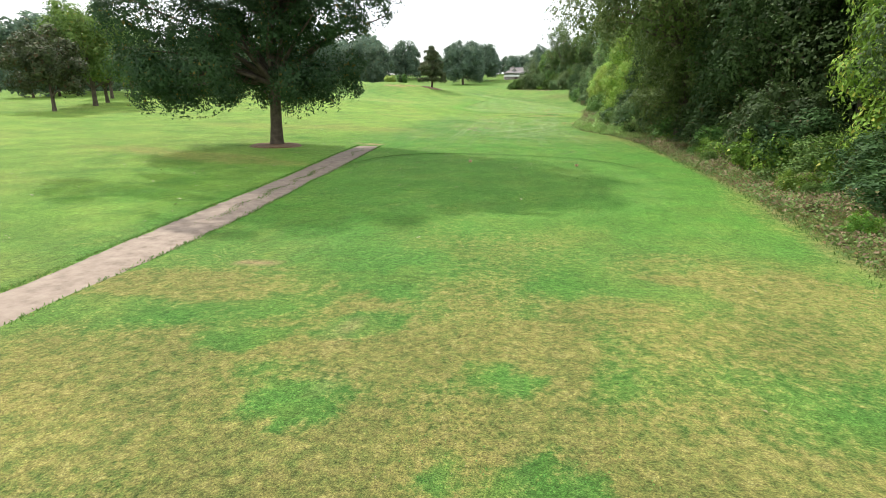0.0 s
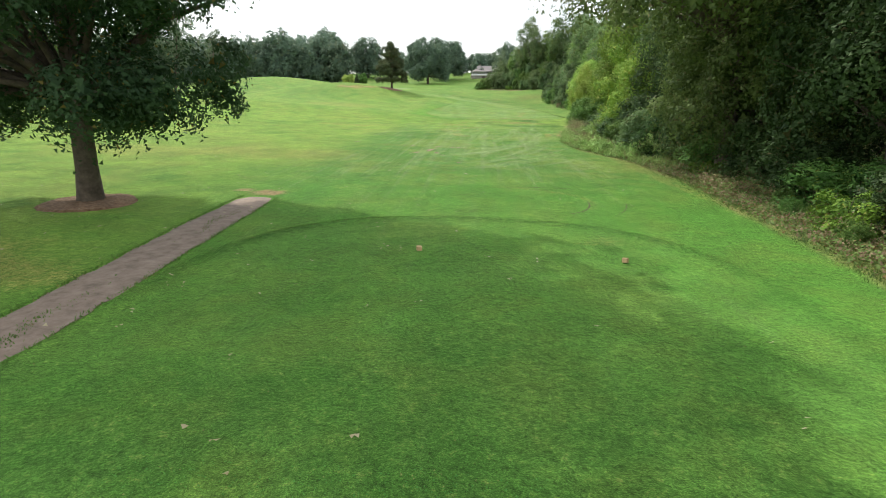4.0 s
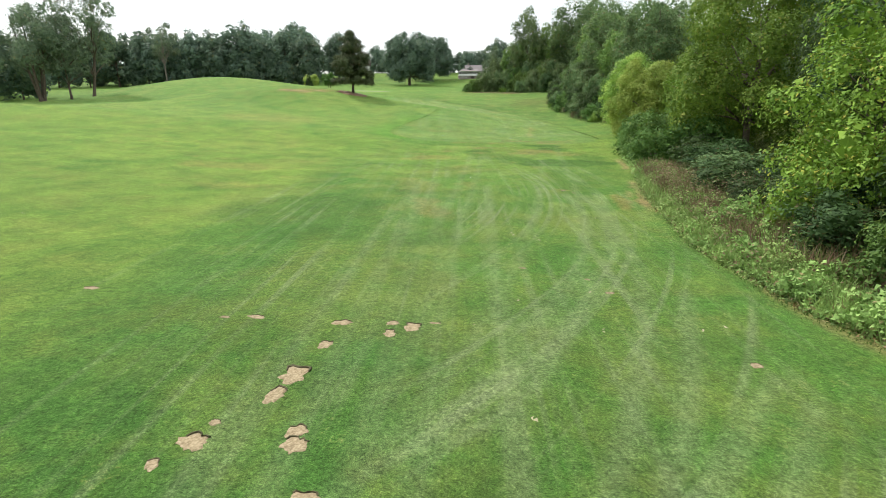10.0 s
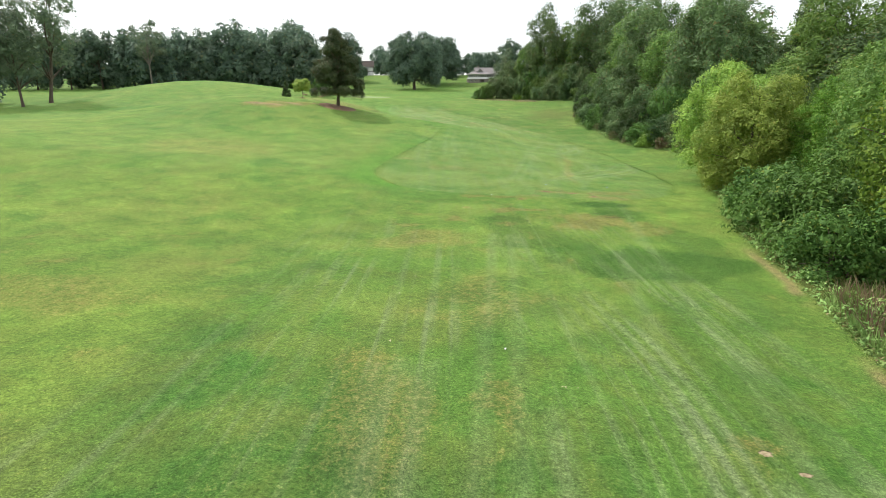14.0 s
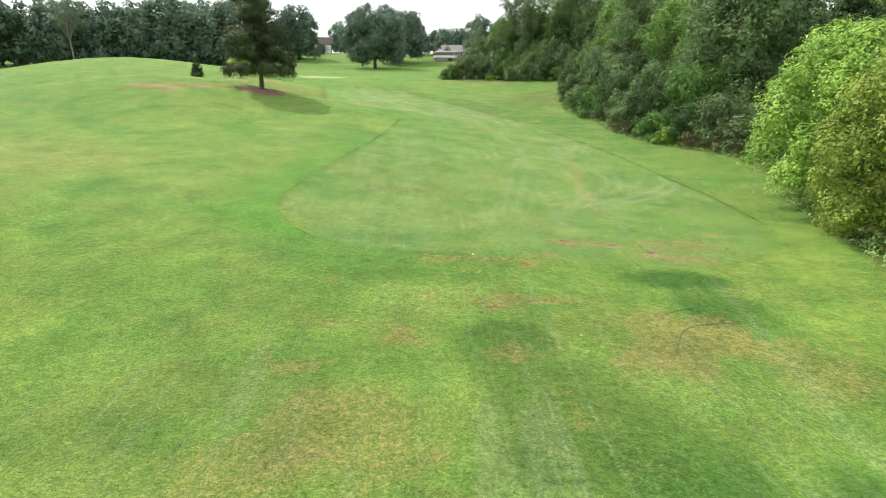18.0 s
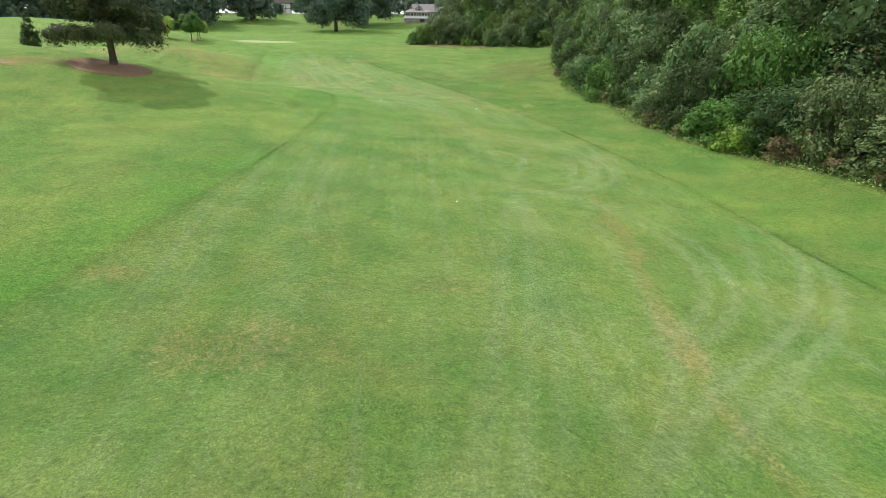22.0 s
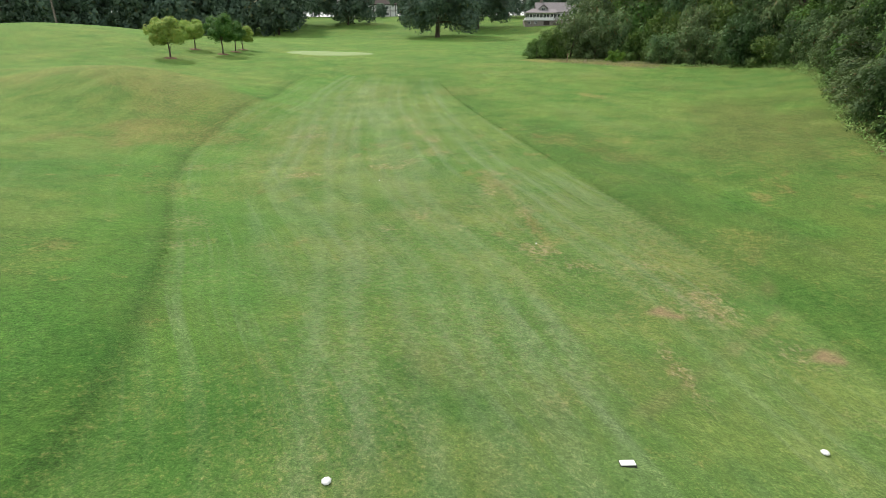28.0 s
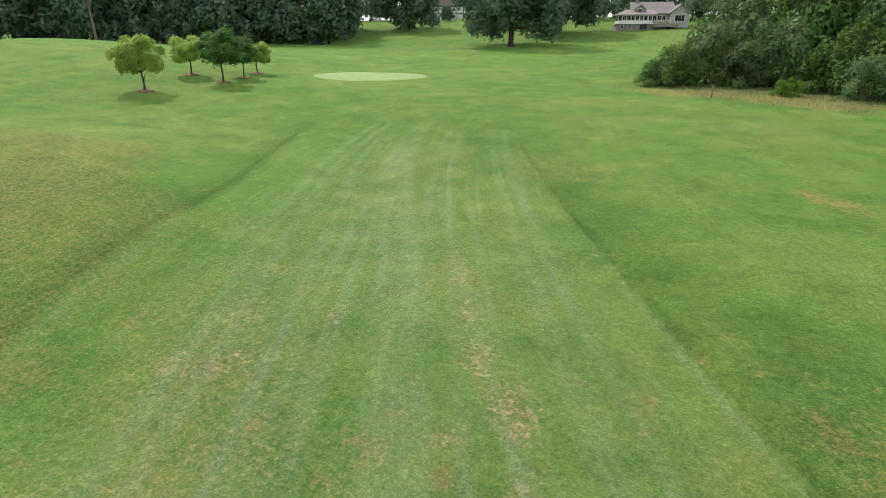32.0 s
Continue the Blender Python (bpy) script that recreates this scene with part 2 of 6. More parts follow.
def stroke(x, y, pts, width, soft=0.1):
    """1 along a line through pts."""
    best = np.full(x.shape, 1e9)
    for (ax, ay), (bx, by) in zip(pts[:-1], pts[1:]):
        dx, dy = bx - ax, by - ay
        k = np.clip(((x - ax) * dx + (y - ay) * dy) / (dx * dx + dy * dy), 0, 1)
        best = np.minimum(best, np.hypot(x - ax - k * dx, y - ay - k * dy))
    return ease((width / 2 + soft - best) / soft)


def spread(near, far, fine, count):
    """Grid lines: evenly fine from near to far, then ever wider."""
    steps = np.cumsum(fine * 1.12 ** np.arange(1, count))
    return np.concatenate([near - steps[::-1], np.arange(near, far + 1e-6, fine), far + steps])


def mesh_from(name, verts, faces, mat, smooth=False):
    me = bpy.data.meshes.new(name)
    verts, faces = np.asarray(verts, np.float32), np.asarray(faces, np.int32)
    k = faces.shape[1]
    me.vertices.add(len(verts))
    me.vertices.foreach_set("co", verts.ravel())
    me.loops.add(faces.size)
    me.loops.foreach_set("vertex_index", faces.ravel())
    me.polygons.add(len(faces))
    me.polygons.foreach_set("loop_start", np.arange(0, faces.size, k, dtype=np.int32))
    me.update(calc_edges=True)
    if smooth:
        me.polygons.foreach_set("use_smooth", np.ones(len(faces), bool))
    me.materials.append(mat)
    return me


def attach(name, me, parent, label=""):
    ob = new(name, me)
    ob.parent = parent
    return tagged(ob, label)


def part(name, bm, mat, parent, label=""):
    me = bpy.data.meshes.new(name)
    bm.to_mesh(me)
    bm.free()
    me.materials.append(mat)
    return attach(name, me, parent, label)


def thing(name, x, y, label, category, group="", z=None, turn=0.0):
    ob = new(name)
    ob.empty_display_size = 0.3
    ob.matrix_basis = pose(x, y, at(x, y) if z is None else z, 0, 0, turn)
    return tagged(ob, label, category, group)


# ---- ground sheet ----
PATH_LEFT = ((-8.82, -14), (-8.87, 4), (-9.07, 8), (-9.62, 14), (-10.17, 22), (-10.98, 31.26), (-11.3, 36.82))
PATH_RIGHT = ((-7.3, -14), (-7.5, 4), (-7.65, 8), (-7.85, 13.5), (-8.55, 21.5), (-9.31, 31.38), (-9.74, 36.91))


def path_edges(y):
    return np.interp(y, [p[1] for p in PATH_LEFT], [p[0] for p in PATH_LEFT]), np.interp(y, [p[1] for p in PATH_RIGHT], [p[0] for p in PATH_RIGHT])


ROUGH_Y = (-30, 12, 16, 22, 32.6, 45.2, 54, 61.4, 67, 77.5, 88.3, 101.2, 104.5, 108, 116.6, 122, 127, 133, 138, 144, 151, 158, 163, 168, 177.5, 188, 204, 212, 219, 227, 232, 236)
ROUGH_X = (8, 8, 8.4, 9, 9.6, 10, 9.2, 6.8, 6.1, 7.2, 9.4, 11.4, 12.6, 13.6, 15.7, 18, 19.3, 19.2, 17.2, 15.3, 14.2, 14.3, 13.3, 12.5, 13.3, 14.9, 19.4, 20, 17.5, 8.6, 2, -8)


def bend(y, ys, xs, soft=5.0):
    """A rounded line through the knots."""
    return sum(np.interp(y + o * soft, ys, xs) for o in (-1, -0.66, -0.33, 0, 0.33, 0.66, 1)) / 7


TWO_LEFT = ((105.92, 106.4, 106.56, 106.84, 107.64, 108.7, 111.14, 114.3, 118.85, 124.27, 130.85, 138.73, 144.51, 151.1), (7.17, -0.99, -4.5, -7.17, -9.32, -10.75, -12.43, -13.01, -12.62, -11.6, -10.62, -9.94, -9.71, -9.07))
TWO_RIGHT = ((105.68, 106.34, 107.82, 112.87, 119.42, 133.17, 147.77, 152.99), (5.12, 7.69, 10.28, 12.24, 12.62, 11.53, 7.62, 6.6))
THREE_LEFT = ((132.53, 144.5, 150.2, 153.4, 155.9, 158.3, 161, 168.1, 175.9, 182.6, 192.1, 202.52, 211.07, 216), (-9.0, -9.2, -10.1, -11.0, -12.3, -13.8, -15.5, -20.9, -25.6, -27.2, -28.8, -32.09, -33.64, -34))
THREE_RIGHT = ((136.16, 147.77, 163.7, 176.56, 184.22, 191.69, 201.35, 212.8, 218), (12.4, 7.62, 3.32, -2.99, -6.49, -9.8, -13.77, -17.95, -20))


def tee_one(x, y):
    u, v = (x + 1.0) / 7.6, (y - 24.5) / 9.4
    return ease((1 - (np.abs(u) ** 2.6 + np.abs(v) ** 2.6) ** (1 / 2.6)) / 0.035)


def tee_two(x, y, soft=0.5):
    left, right = bend(y, *TWO_LEFT, 0.5), bend(y, *TWO_RIGHT, 0.8)
    return ease((x - left) / soft) * ease((right - x) / soft) * ease((148 - y) / 5)


def tee_three(x, y, soft=0.35):
    left, right = bend(y, *THREE_LEFT, 2.0), bend(y, *THREE_RIGHT)
    return ease((x - left) / soft) * ease((right - x) / soft) * ease((y - 143) / 6) * ease((212 - y) / 6)


def relief(x, y):
    """The small rise and fall of the turf."""
    return 0.07 * (cloudy(x, y, 3.5, 11, 4) - 0.5)


def surface(x, y):
    """Height of the turf's surface, tees sunk a little, at arrays x, y."""
    x, y = np.asarray(x, float), np.asarray(y, float)
    return ground(x, y) + relief(x, y) - np.maximum(np.maximum(0.045 * tee_one(x, y), 0.025 * tee_two(x, y)), 0.045 * tee_three(x, y))


def grain(x, y, size, seed, low, band):
    """Small flecks: 1 where a fine noise is high."""
    return ease((cloudy(x, y, size, seed, 3) - low) / band)


def build_ground():
    xs = spread(-35, 15, 0.25, 62)
    ys = spread(1, 214, 0.3, 63)
    xs, ys = xs[np.abs(xs) < 3000], ys[(ys > -1500) & (ys < 4000)]
    gx, gy = np.meshgrid(xs, ys)
    x, y = gx.ravel(), gy.ravel()
    z = ground(x, y)
    near = (y > -5) & (y < 230) & (x > -60) & (x < 30)
    z[near] += relief(x[near], y[near])
    pl, pr = path_edges(y)
    on_path = ease((x - pl + 0.2) / 0.3) * ease((pr + 0.2 - x) / 0.3) * ease((37.0 - y) / 0.6)
    z -= 0.05 * on_path
    tees = (tee_one(x, y), tee_two(x, y), tee_three(x, y))
    tee = np.maximum(np.maximum(tees[0], tee_two(x, y, 0.7)), np.maximum(tees[2], tee_three(x, y, 1.5)))
    z -= np.maximum(np.maximum(0.045 * tees[0], 0.025 * tees[1]), 0.045 * tees[2])
    nx, ny = len(xs), len(ys)
    i, j = np.meshgrid(np.arange(nx - 1), np.arange(ny - 1))
    a = (j * nx + i).ravel()
    me = mesh_from("ground", np.stack([x, y, z], 1), np.stack([a, a + 1, a + nx + 1, a + nx], 1), GRASS, True)
    # dry grass: ragged patches, strongest before the first tee and on the banks
    dry = ease((cloudy(x, y, 7, 21) - np.interp(y, (-2, 8, 12), (0.36, 0.4, 0.5))) / 0.22) * np.interp(y, (-2, 7.5, 10.5, 16, 60, 90, 96, 104, 112, 150, 165, 180, 210, 260), (0.98, 0.95, 0.5, 0.1, 0.1, 0.15, 0.4, 0.4, 0.15, 0.2, 0.34, 0.42, 0.34, 0.15))
    dry *= np.interp(np.abs(x), (16, 34), (1.0, 0.25))
    for cx, cy, rx, ry, turn, amount in DRY:
        k = (np.abs(x - cx) < 2.5 * max(rx, ry)) & (np.abs(y - cy) < 2.5 * max(rx, ry))
        dry[k] = np.maximum(dry[k], amount * (0.55 if 150 < cy < 190 and cx > -24 else 1.0) * blob(x[k], y[k], cx, cy, rx, ry, turn, 0.9, 0.9))
    for cx, cy, rx, ry, turn, amount in LUSH:
        k = (np.abs(x - cx) < 2.5 * max(rx, ry)) & (np.abs(y - cy) < 2.5 * max(rx, ry))
        dry[k] *= 1 - amount * blob(x[k], y[k], cx, cy, rx, ry, turn, 0.5, 0.7, 5)
    for pts, width, amount in DRY_LINES:
        dry = np.maximum(dry, amount * stroke(x, y, pts, width, 0.35) * (0.45 + cloudy(x, y, 1.6, 62, 3)))
    flecks = grain(x, y, 0.8, 31, 0.62, 0.16) * ease((cloudy(x, y, 6, 33) - 0.35) / 0.3) * np.interp(y, (0, 40, 95, 104, 112, 150, 158, 166, 182, 200), (0.3, 0.12, 0.5, 0.45, 0.3, 0.25, 0.45, 0.6, 0.6, 0.25)) * (np.abs(x) < 40)
    dry = np.clip(np.maximum(dry, flecks), 0, 1)
    lush = np.zeros_like(x)
    for t in tees:
        lush = np.maximum(lush, t)
    rim = np.clip(np.maximum.reduce([tee_one(x * 0.955 - 0.05, 24.5 + (y - 24.5) * 0.965), tee_two(x + 0.45, y), tee_two(x - 0.45, y), tee_two(x, y + 0.4), tee_three(x + 0.45, y), tee_three(x - 0.45, y)]) - lush, 0, 1) * ease((cloudy(x, y, 5, 81) - 0.3) / 0.3) * np.interp(y, (0, 22, 30, 100, 104, 112, 124, 146, 150, 196, 206), (0, 0, 1.0, 0.5, 0.35, 0.4, 0.35, 0.3, 0.6, 0.9, 0.2))
    for cx, cy, rx, ry, turn, amount in DEEP:
        rim = np.maximum(rim, amount * blob(x, y, cx, cy, rx, ry, turn, 0.35, 0.45, 13))
    # lime: yellower rough, plus sunlit far slopes brightened through the colour
    lime = (1 - 0.6 * ease((y - 135) / 25)) * np.maximum(ease((-x - 9.6 + 2 * (cloudy(x, y, 9, 82) - 0.5)) / np.interp(y, (10, 30, 45), (1.5, 2.5, 5))) * ease((y - 6) / 10) * ease((125 - y) / 25), ease((cloudy(x, y, 13, 83) - 0.36) / 0.22) * ease((y - 60) / 50) * (1 - 0.35 * tee))
    lime = np.maximum(lime, 0.85 * blob(x, y, -3, 101.5, 12, 6, 0, 0.8, 0.5, 15))
    lime = np.maximum(lime, 0.9 * ease((-x - 14 + 3 * (cloudy(x, y, 6, 90) - 0.5)) / 4) * ease((y - 108) / 12) * ease((158 - y) / 12) * ease((x + 45) / 15))
    soil = np.zeros_like(x)
    for cx, cy, rx, ry in SOIL:
        k = (np.abs(x - cx) < rx * 3) & (np.abs(y - cy) < ry * 3)
        soil[k] = np.maximum(soil[k], blob(x[k], y[k], cx, cy, rx, ry, 0, 0.5, 0.5, 9))
    for pts, width, amount in RUTS:
        px, py = [p[0] for p in pts], [p[1] for p in pts]
        k = (x > min(px) - 1) & (x < max(px) + 1) & (y > min(py) - 1) & (y < max(py) + 1)
        soil[k] = np.maximum(soil[k], amount * stroke(x[k], y[k], pts, width, 0.22) * grain(x[k], y[k], 0.9, 51, 0.3, 0.35))
    tracks = np.zeros_like(x)
    for pts, width, amount in TRACKS:
        px, py = [p[0] for p in pts], [p[1] for p in pts]
        k = (x > min(px) - 1) & (x < max(px) + 1) & (y > min(py) - 1) & (y < max(py) + 1)
        tracks[k] = np.maximum(tracks[k], amount * stroke(x[k], y[k], pts, width, 0.3) * (0.3 + cloudy(x[k], y[k], 4, 61, 3)))
    verge = x - np.interp(y, ROUGH_Y, ROUGH_X)
    rough = ease((verge + 0.3) / 0.8) * (x > -20) * (y < 240) * ease((34 - verge) / 12)
    soil = np.maximum(soil, 0.5 * ease(1 - np.abs(verge - 0.1 - 0.6 * (cloudy(x, y, 2.5, 71) - 0.5)) / 0.4) * ease((cloudy(x, y, 5, 72) - 0.42) / 0.15) * (y > 8) * (y < 82))
    soil = np.maximum(soil, 0.8 * ease(1 - np.abs(verge + 0.25 - 0.5 * (cloudy(x, y, 2.5, 71) - 0.5)) / 0.45) * ease((cloudy(x, y, 3, 73) - 0.3) / 0.2) * ease((y - 72) / 4) * ease((97 - y) / 4))
    left3, right3 = bend(y, *THREE_LEFT, 2.0), bend(y, *THREE_RIGHT)
    third = ease((y - 142) / 16)
    lane = (x + 0.05 * (y - 40) + 0.5 * np.sin(y / 17)) * (1 - third) + third * (13 * (x - left3) / (right3 - left3) + 0.6 * np.sin(y / 13))
    worn = np.interp(y, (0, 34, 48, 90, 100, 108, 140, 160, 200, 225), (0.1, 0.12, 0.9, 0.75, 0.65, 0.5, 0.45, 0.75, 0.9, 0.3)) * np.where((y > 104) & (y < 214), 0.25 + 0.75 * tee, ease((x + 15) / 4) * ease((8 - x) / 2))
    swing = np.hypot(x + 32, y - 78) * (y < 100) + (y >= 100) * np.hypot(x - 1.5, y - 136.5)
    swung = ease((x + 4) / 2) * ease((7 - x) / 2) * ease((y - 45) / 6) * ease((92 - y) / 10) + blob(x, y, 5, 136.5, 4.5, 7.5, 0, 0.4, 0.2)
    strawy = third * ease((212 - y) / 14) * ease((cloudy(x, y, 7, 85) - 0.4) / 0.2) * (0.08 + 0.17 * tees[2])
    for cx, cy, rx, ry, turn, amount in DRY_TEE + DRY_TEE_FAR:
        k = (np.abs(x - cx) < 3 * max(rx, ry)) & (np.abs(y - cy) < 3 * max(rx, ry))
        strawy[k] = np.maximum(strawy[k], 1.2 * amount * blob(x[k], y[k], cx, cy, rx, ry, turn, 0.9, 0.9))
    past, short = x - right3, left3 - x
    rank_and_shade = 0.55 * ease(past / 0.3) * ease((4.5 - past) / 3.5) * np.interp(y, (140, 156, 200, 212), (0, 1, 1, 0)) * (0.4 + 0.9 * cloudy(x, y, 5, 87))
    # left rim's dark band and line: bank shade painted over ranker grass
    rank_and_shade = np.maximum(rank_and_shade, 0.42 * ease(short / 0.25) * ease((2.2 - short) / 1.6) * np.interp(y, (143, 150, 210, 216), (0, 1, 1, 0)) * (0.5 + 0.8 * cloudy(x, y, 4, 88)))
    rank_and_shade = np.maximum(rank_and_shade, 0.8 * ease((short + 0.1) / 0.2) * ease((0.55 - short) / 0.3) * np.interp(y, (143, 150, 205, 214), (0, 1, 1, 0)))
    rim = np.clip(np.maximum(rim, rank_and_shade), 0, 1)
    rough = np.maximum(rough, 0.5 * blob(x, y, 12, 186, 7, 12, 0, 0.8, 0.6, 17) * ease((cloudy(x, y, 2.5, 95) - 0.3) / 0.3))
    beside = bend(y, *TWO_LEFT, 0.5) - x
    vivid = ease(beside / 0.3) * ease((5.5 - beside) / 4.5) * ease((y - 106) / 3) * ease((136 - y) / 10) * (0.4 + cloudy(x, y, 4, 89))
    vivid = np.maximum(vivid, 0.6 * ease((y - 11) / 5) * ease((50 - y) / 12) * ease((x + 20) / 6))
    vivid = np.maximum(vivid, 0.6 * ease(short / 0.3) * ease((6 - short) / 4) * ease((y - 144) / 6) * ease((205 - y) / 12))
    vivid = np.clip(np.maximum(vivid, third * tees[2] * ease((left3 - x + 7) / 6) * 0.65), 0, 1)
    for name, values in (("dry", dry), ("soil", soil), ("tee", tee), ("track", tracks), ("rough", rough), ("rim", rim), ("lime", lime), ("vivid", vivid), ("shorn", np.maximum(tees[0] * 0.2, np.maximum(0.6 * ease((y - 105) / 12), np.maximum(tees[1] * 0.9, tees[2] * 1.15)))), ("lane", lane), ("worn", worn), ("swing", swing), ("swung", swung), ("strawy", strawy)):
        me.attributes.new(name, "FLOAT", "POINT").data.foreach_set("value", values.astype(np.float32))
    return tagged(new("ground", me), "green mown golf fairway grass with dry brown patches", "ground", kind="structure")


def grass_material():
    m, n, l, p = material("grass")

    def attr(name):
        a = n.new("ShaderNodeAttribute")
        a.attribute_name = name
        return a.outputs["Fac"]

    c = n.new("ShaderNodeTexCoord").outputs["Object"]
    wide = noise_node(n, l, 0.055, 6, c, 0.6)
    mid = noise_node(n, l, 0.5, 6, c, 0.62)
    tuft = noise_node(n, l, 5, 5, c, 0.7)
    fine = noise_node(n, l, 16, 4, c, 0.7)
    blade = noise_node(n, l, 50, 3, c, 0.7)
    green = ramp(n, l, wide, [(0.33, (0.062, 0.19, 0.036)), (0.48, (0.09, 0.215, 0.042)), (0.64, (0.14, 0.25, 0.054))])
    green = mix(n, l, ramp(n, l, mid, [(0.35, (0, 0, 0)), (0.7, (0.75, 0.75, 0.75))]), green, (0.08, 0.205, 0.046))
    green = mix(n, l, calc(n, l, "MULTIPLY", attr("lime"), 0.8), green, mix(n, l, mid, (0.155, 0.31, 0.05), (0.265, 0.36, 0.08)))
    apart = n.new("ShaderNodeSeparateXYZ")
    l.new(c, apart.inputs["Vector"])

    def lanes(name, across, along, low, high):
        """Fine pale lines that follow the mower's and the carts' ways."""
        v = n.new("ShaderNodeCombineXYZ")
        l.new(calc(n, l, "MULTIPLY", attr(name), across), v.inputs["X"])
        l.new(calc(n, l, "MULTIPLY", apart.outputs["Y"], along), v.inputs["Y"])
        return ramp(n, l, noise_node(n, l, 1.0, 3, v.outputs["Vector"], 0.6), [(low, (0, 0, 0)), (high, (1, 1, 1))])

    straight = lanes("lane", 2.6, 0.05, 0.51, 0.68)
    narrow = lanes("lane", 5.5, 0.03, 0.5, 0.75)
    flecked = lanes("lane", 1.3, 0.12, 0.55, 0.72)
    curved = lanes("swing", 2.2, 0.03, 0.52, 0.66)
    tee = mix(n, l, mid, (0.085, 0.235, 0.05), (0.15, 0.275, 0.08))
    col = mix(n, l, calc(n, l, "MULTIPLY", attr("tee"), 0.55), green, tee)
    col = mix(n, l, calc(n, l, "MULTIPLY", attr("shorn"), calc(n, l, "MULTIPLY", wide, 1.1)), col, mix(n, l, mid, (0.118, 0.207, 0.055), (0.195, 0.258, 0.085)))
    swathe = ramp(n, l, noise_node(n, l, 0.15, 4, c, 0.6), [(0.42, (0, 0, 0)), (0.62, (1, 1, 1))])
    col = mix(n, l, calc(n, l, "MULTIPLY", swathe, 0.35), col, (0.06, 0.195, 0.03))
    warm = ramp(n, l, noise_node(n, l, 0.11, 4, c, 0.65), [(0.5, (0, 0, 0)), (0.68, (1, 1, 1))])
    col = mix(n, l, calc(n, l, "MULTIPLY", warm, 0.55), col, (0.215, 0.275, 0.075))
    mottle = ramp(n, l, noise_node(n, l, 0.42, 6, c, 0.68), [(0.46, (0, 0, 0)), (0.62, (1, 1, 1))])
    col = mix(n, l, calc(n, l, "MULTIPLY", mottle, 0.42), col, (0.21, 0.262, 0.066))
    cool = ramp(n, l, noise_node(n, l, 0.3, 5, calc_shift(n, l, c), 0.66), [(0.5, (0, 0, 0)), (0.66, (1, 1, 1))])
    col = mix(n, l, calc(n, l, "MULTIPLY", cool, 0.5), col, (0.045, 0.165, 0.028))
    col = mix(n, l, calc(n, l, "MULTIPLY", attr("vivid"), 0.7), col, (0.075, 0.255, 0.03))
    col = mix(n, l, calc(n, l, "MULTIPLY", attr("rim"), calc(n, l, "ADD", calc(n, l, "MULTIPLY", fine, 1.1), 0.3)), col, (0.034, 0.112, 0.018))
    straw = ramp(n, l, tuft, [(0.3, (0.175, 0.19, 0.06)), (0.5, (0.285, 0.21, 0.085)), (0.6, (0.32, 0.205, 0.1)), (0.72, (0.345, 0.26, 0.14))])
    dry = calc(n, l, "MULTIPLY", calc(n, l, "SUBTRACT", calc(n, l, "ADD", calc(n, l, "MULTIPLY", attr("dry"), 0.8), calc(n, l, "ADD", fine, calc(n, l, "MULTIPLY", tuft, 0.9))), 1.12), 1.45)
    col = mix(n, l, calc(n, l, "MAXIMUM", calc(n, l, "MINIMUM", dry, 0.56), 0.0), col, straw)
    chaff = ramp(n, l, noise_node(n, l, 6, 5, c, 0.75), [(0.5, (0, 0, 0)), (0.6, (1, 1, 1))])
    col = mix(n, l, calc(n, l, "MULTIPLY", calc(n, l, "MULTIPLY", chaff, attr("strawy")), 0.9), col, (0.46, 0.38, 0.23))
    patchy = ramp(n, l, noise_node(n, l, 0.22, 3, c), [(0.35, (0.15, 0.15, 0.15)), (0.65, (1, 1, 1))])
    grit = calc(n, l, "ADD", calc(n, l, "MULTIPLY", fine, 1.2), 0.1)
    for fac, where, amount in ((straight, "worn", 0.85), (narrow, "worn", 0.4), (curved, "swung", 1.0)):
        part_of = calc(n, l, "MULTIPLY", calc(n, l, "MULTIPLY", fac, patchy), calc(n, l, "MULTIPLY", calc(n, l, "MULTIPLY", attr(where), amount), grit))
        col = mix(n, l, part_of, col, (0.26, 0.34, 0.19))
    col = mix(n, l, calc(n, l, "MULTIPLY", attr("track"), calc(n, l, "ADD", tuft, 0.2)), col, (0.28, 0.36, 0.21))
    col = mix(n, l, calc(n, l, "MULTIPLY", calc(n, l, "MULTIPLY", flecked, attr("strawy")), calc(n, l, "MULTIPLY", grit, calc(n, l, "MULTIPLY", tuft, 1.1))), col, (0.38, 0.3, 0.16))
    col = mix(n, l, attr("rough"), col, mix(n, l, tuft, (0.06, 0.11, 0.025), (0.15, 0.15, 0.055)))
    earth = mix(n, l, fine, (0.23, 0.16, 0.08), (0.42, 0.325, 0.2))
    col = mix(n, l, attr("soil"), col, earth)
    for fac, low, high, amount in ((mid, 0.72, 1.24, 0.8), (blade, 0.2, 1.75, 0.85), (fine, 0.35, 1.6, 0.8), (tuft, 0.55, 1.38, 0.75)):
        speck = ramp(n, l, fac, [(0.3, (low, low, low)), (0.7, (high, high * 0.98, high * 0.9))])
        col = mix(n, l, calc(n, l, "SUBTRACT", amount, calc(n, l, "MULTIPLY", attr("shorn"), amount * 0.3)), col, speck, "MULTIPLY")
    col = mix(n, l, 1.0, col, (0.69, 0.69, 0.76), "MULTIPLY")
    l.new(col, p.inputs["Base Color"])
    p.inputs["Roughness"].default_value = 0.9
    p.inputs["Specular IOR Level"].default_value = 0.12
    p.inputs["Sheen Weight"].default_value, p.inputs["Sheen Roughness"].default_value = 0.5, 0.36
    l.new(mix(n, l, 0.7, (0.55, 0.85, 0.2), mix(n, l, 1.0, col, (5.6, 5.6, 5.6), "MULTIPLY")), p.inputs["Sheen Tint"])
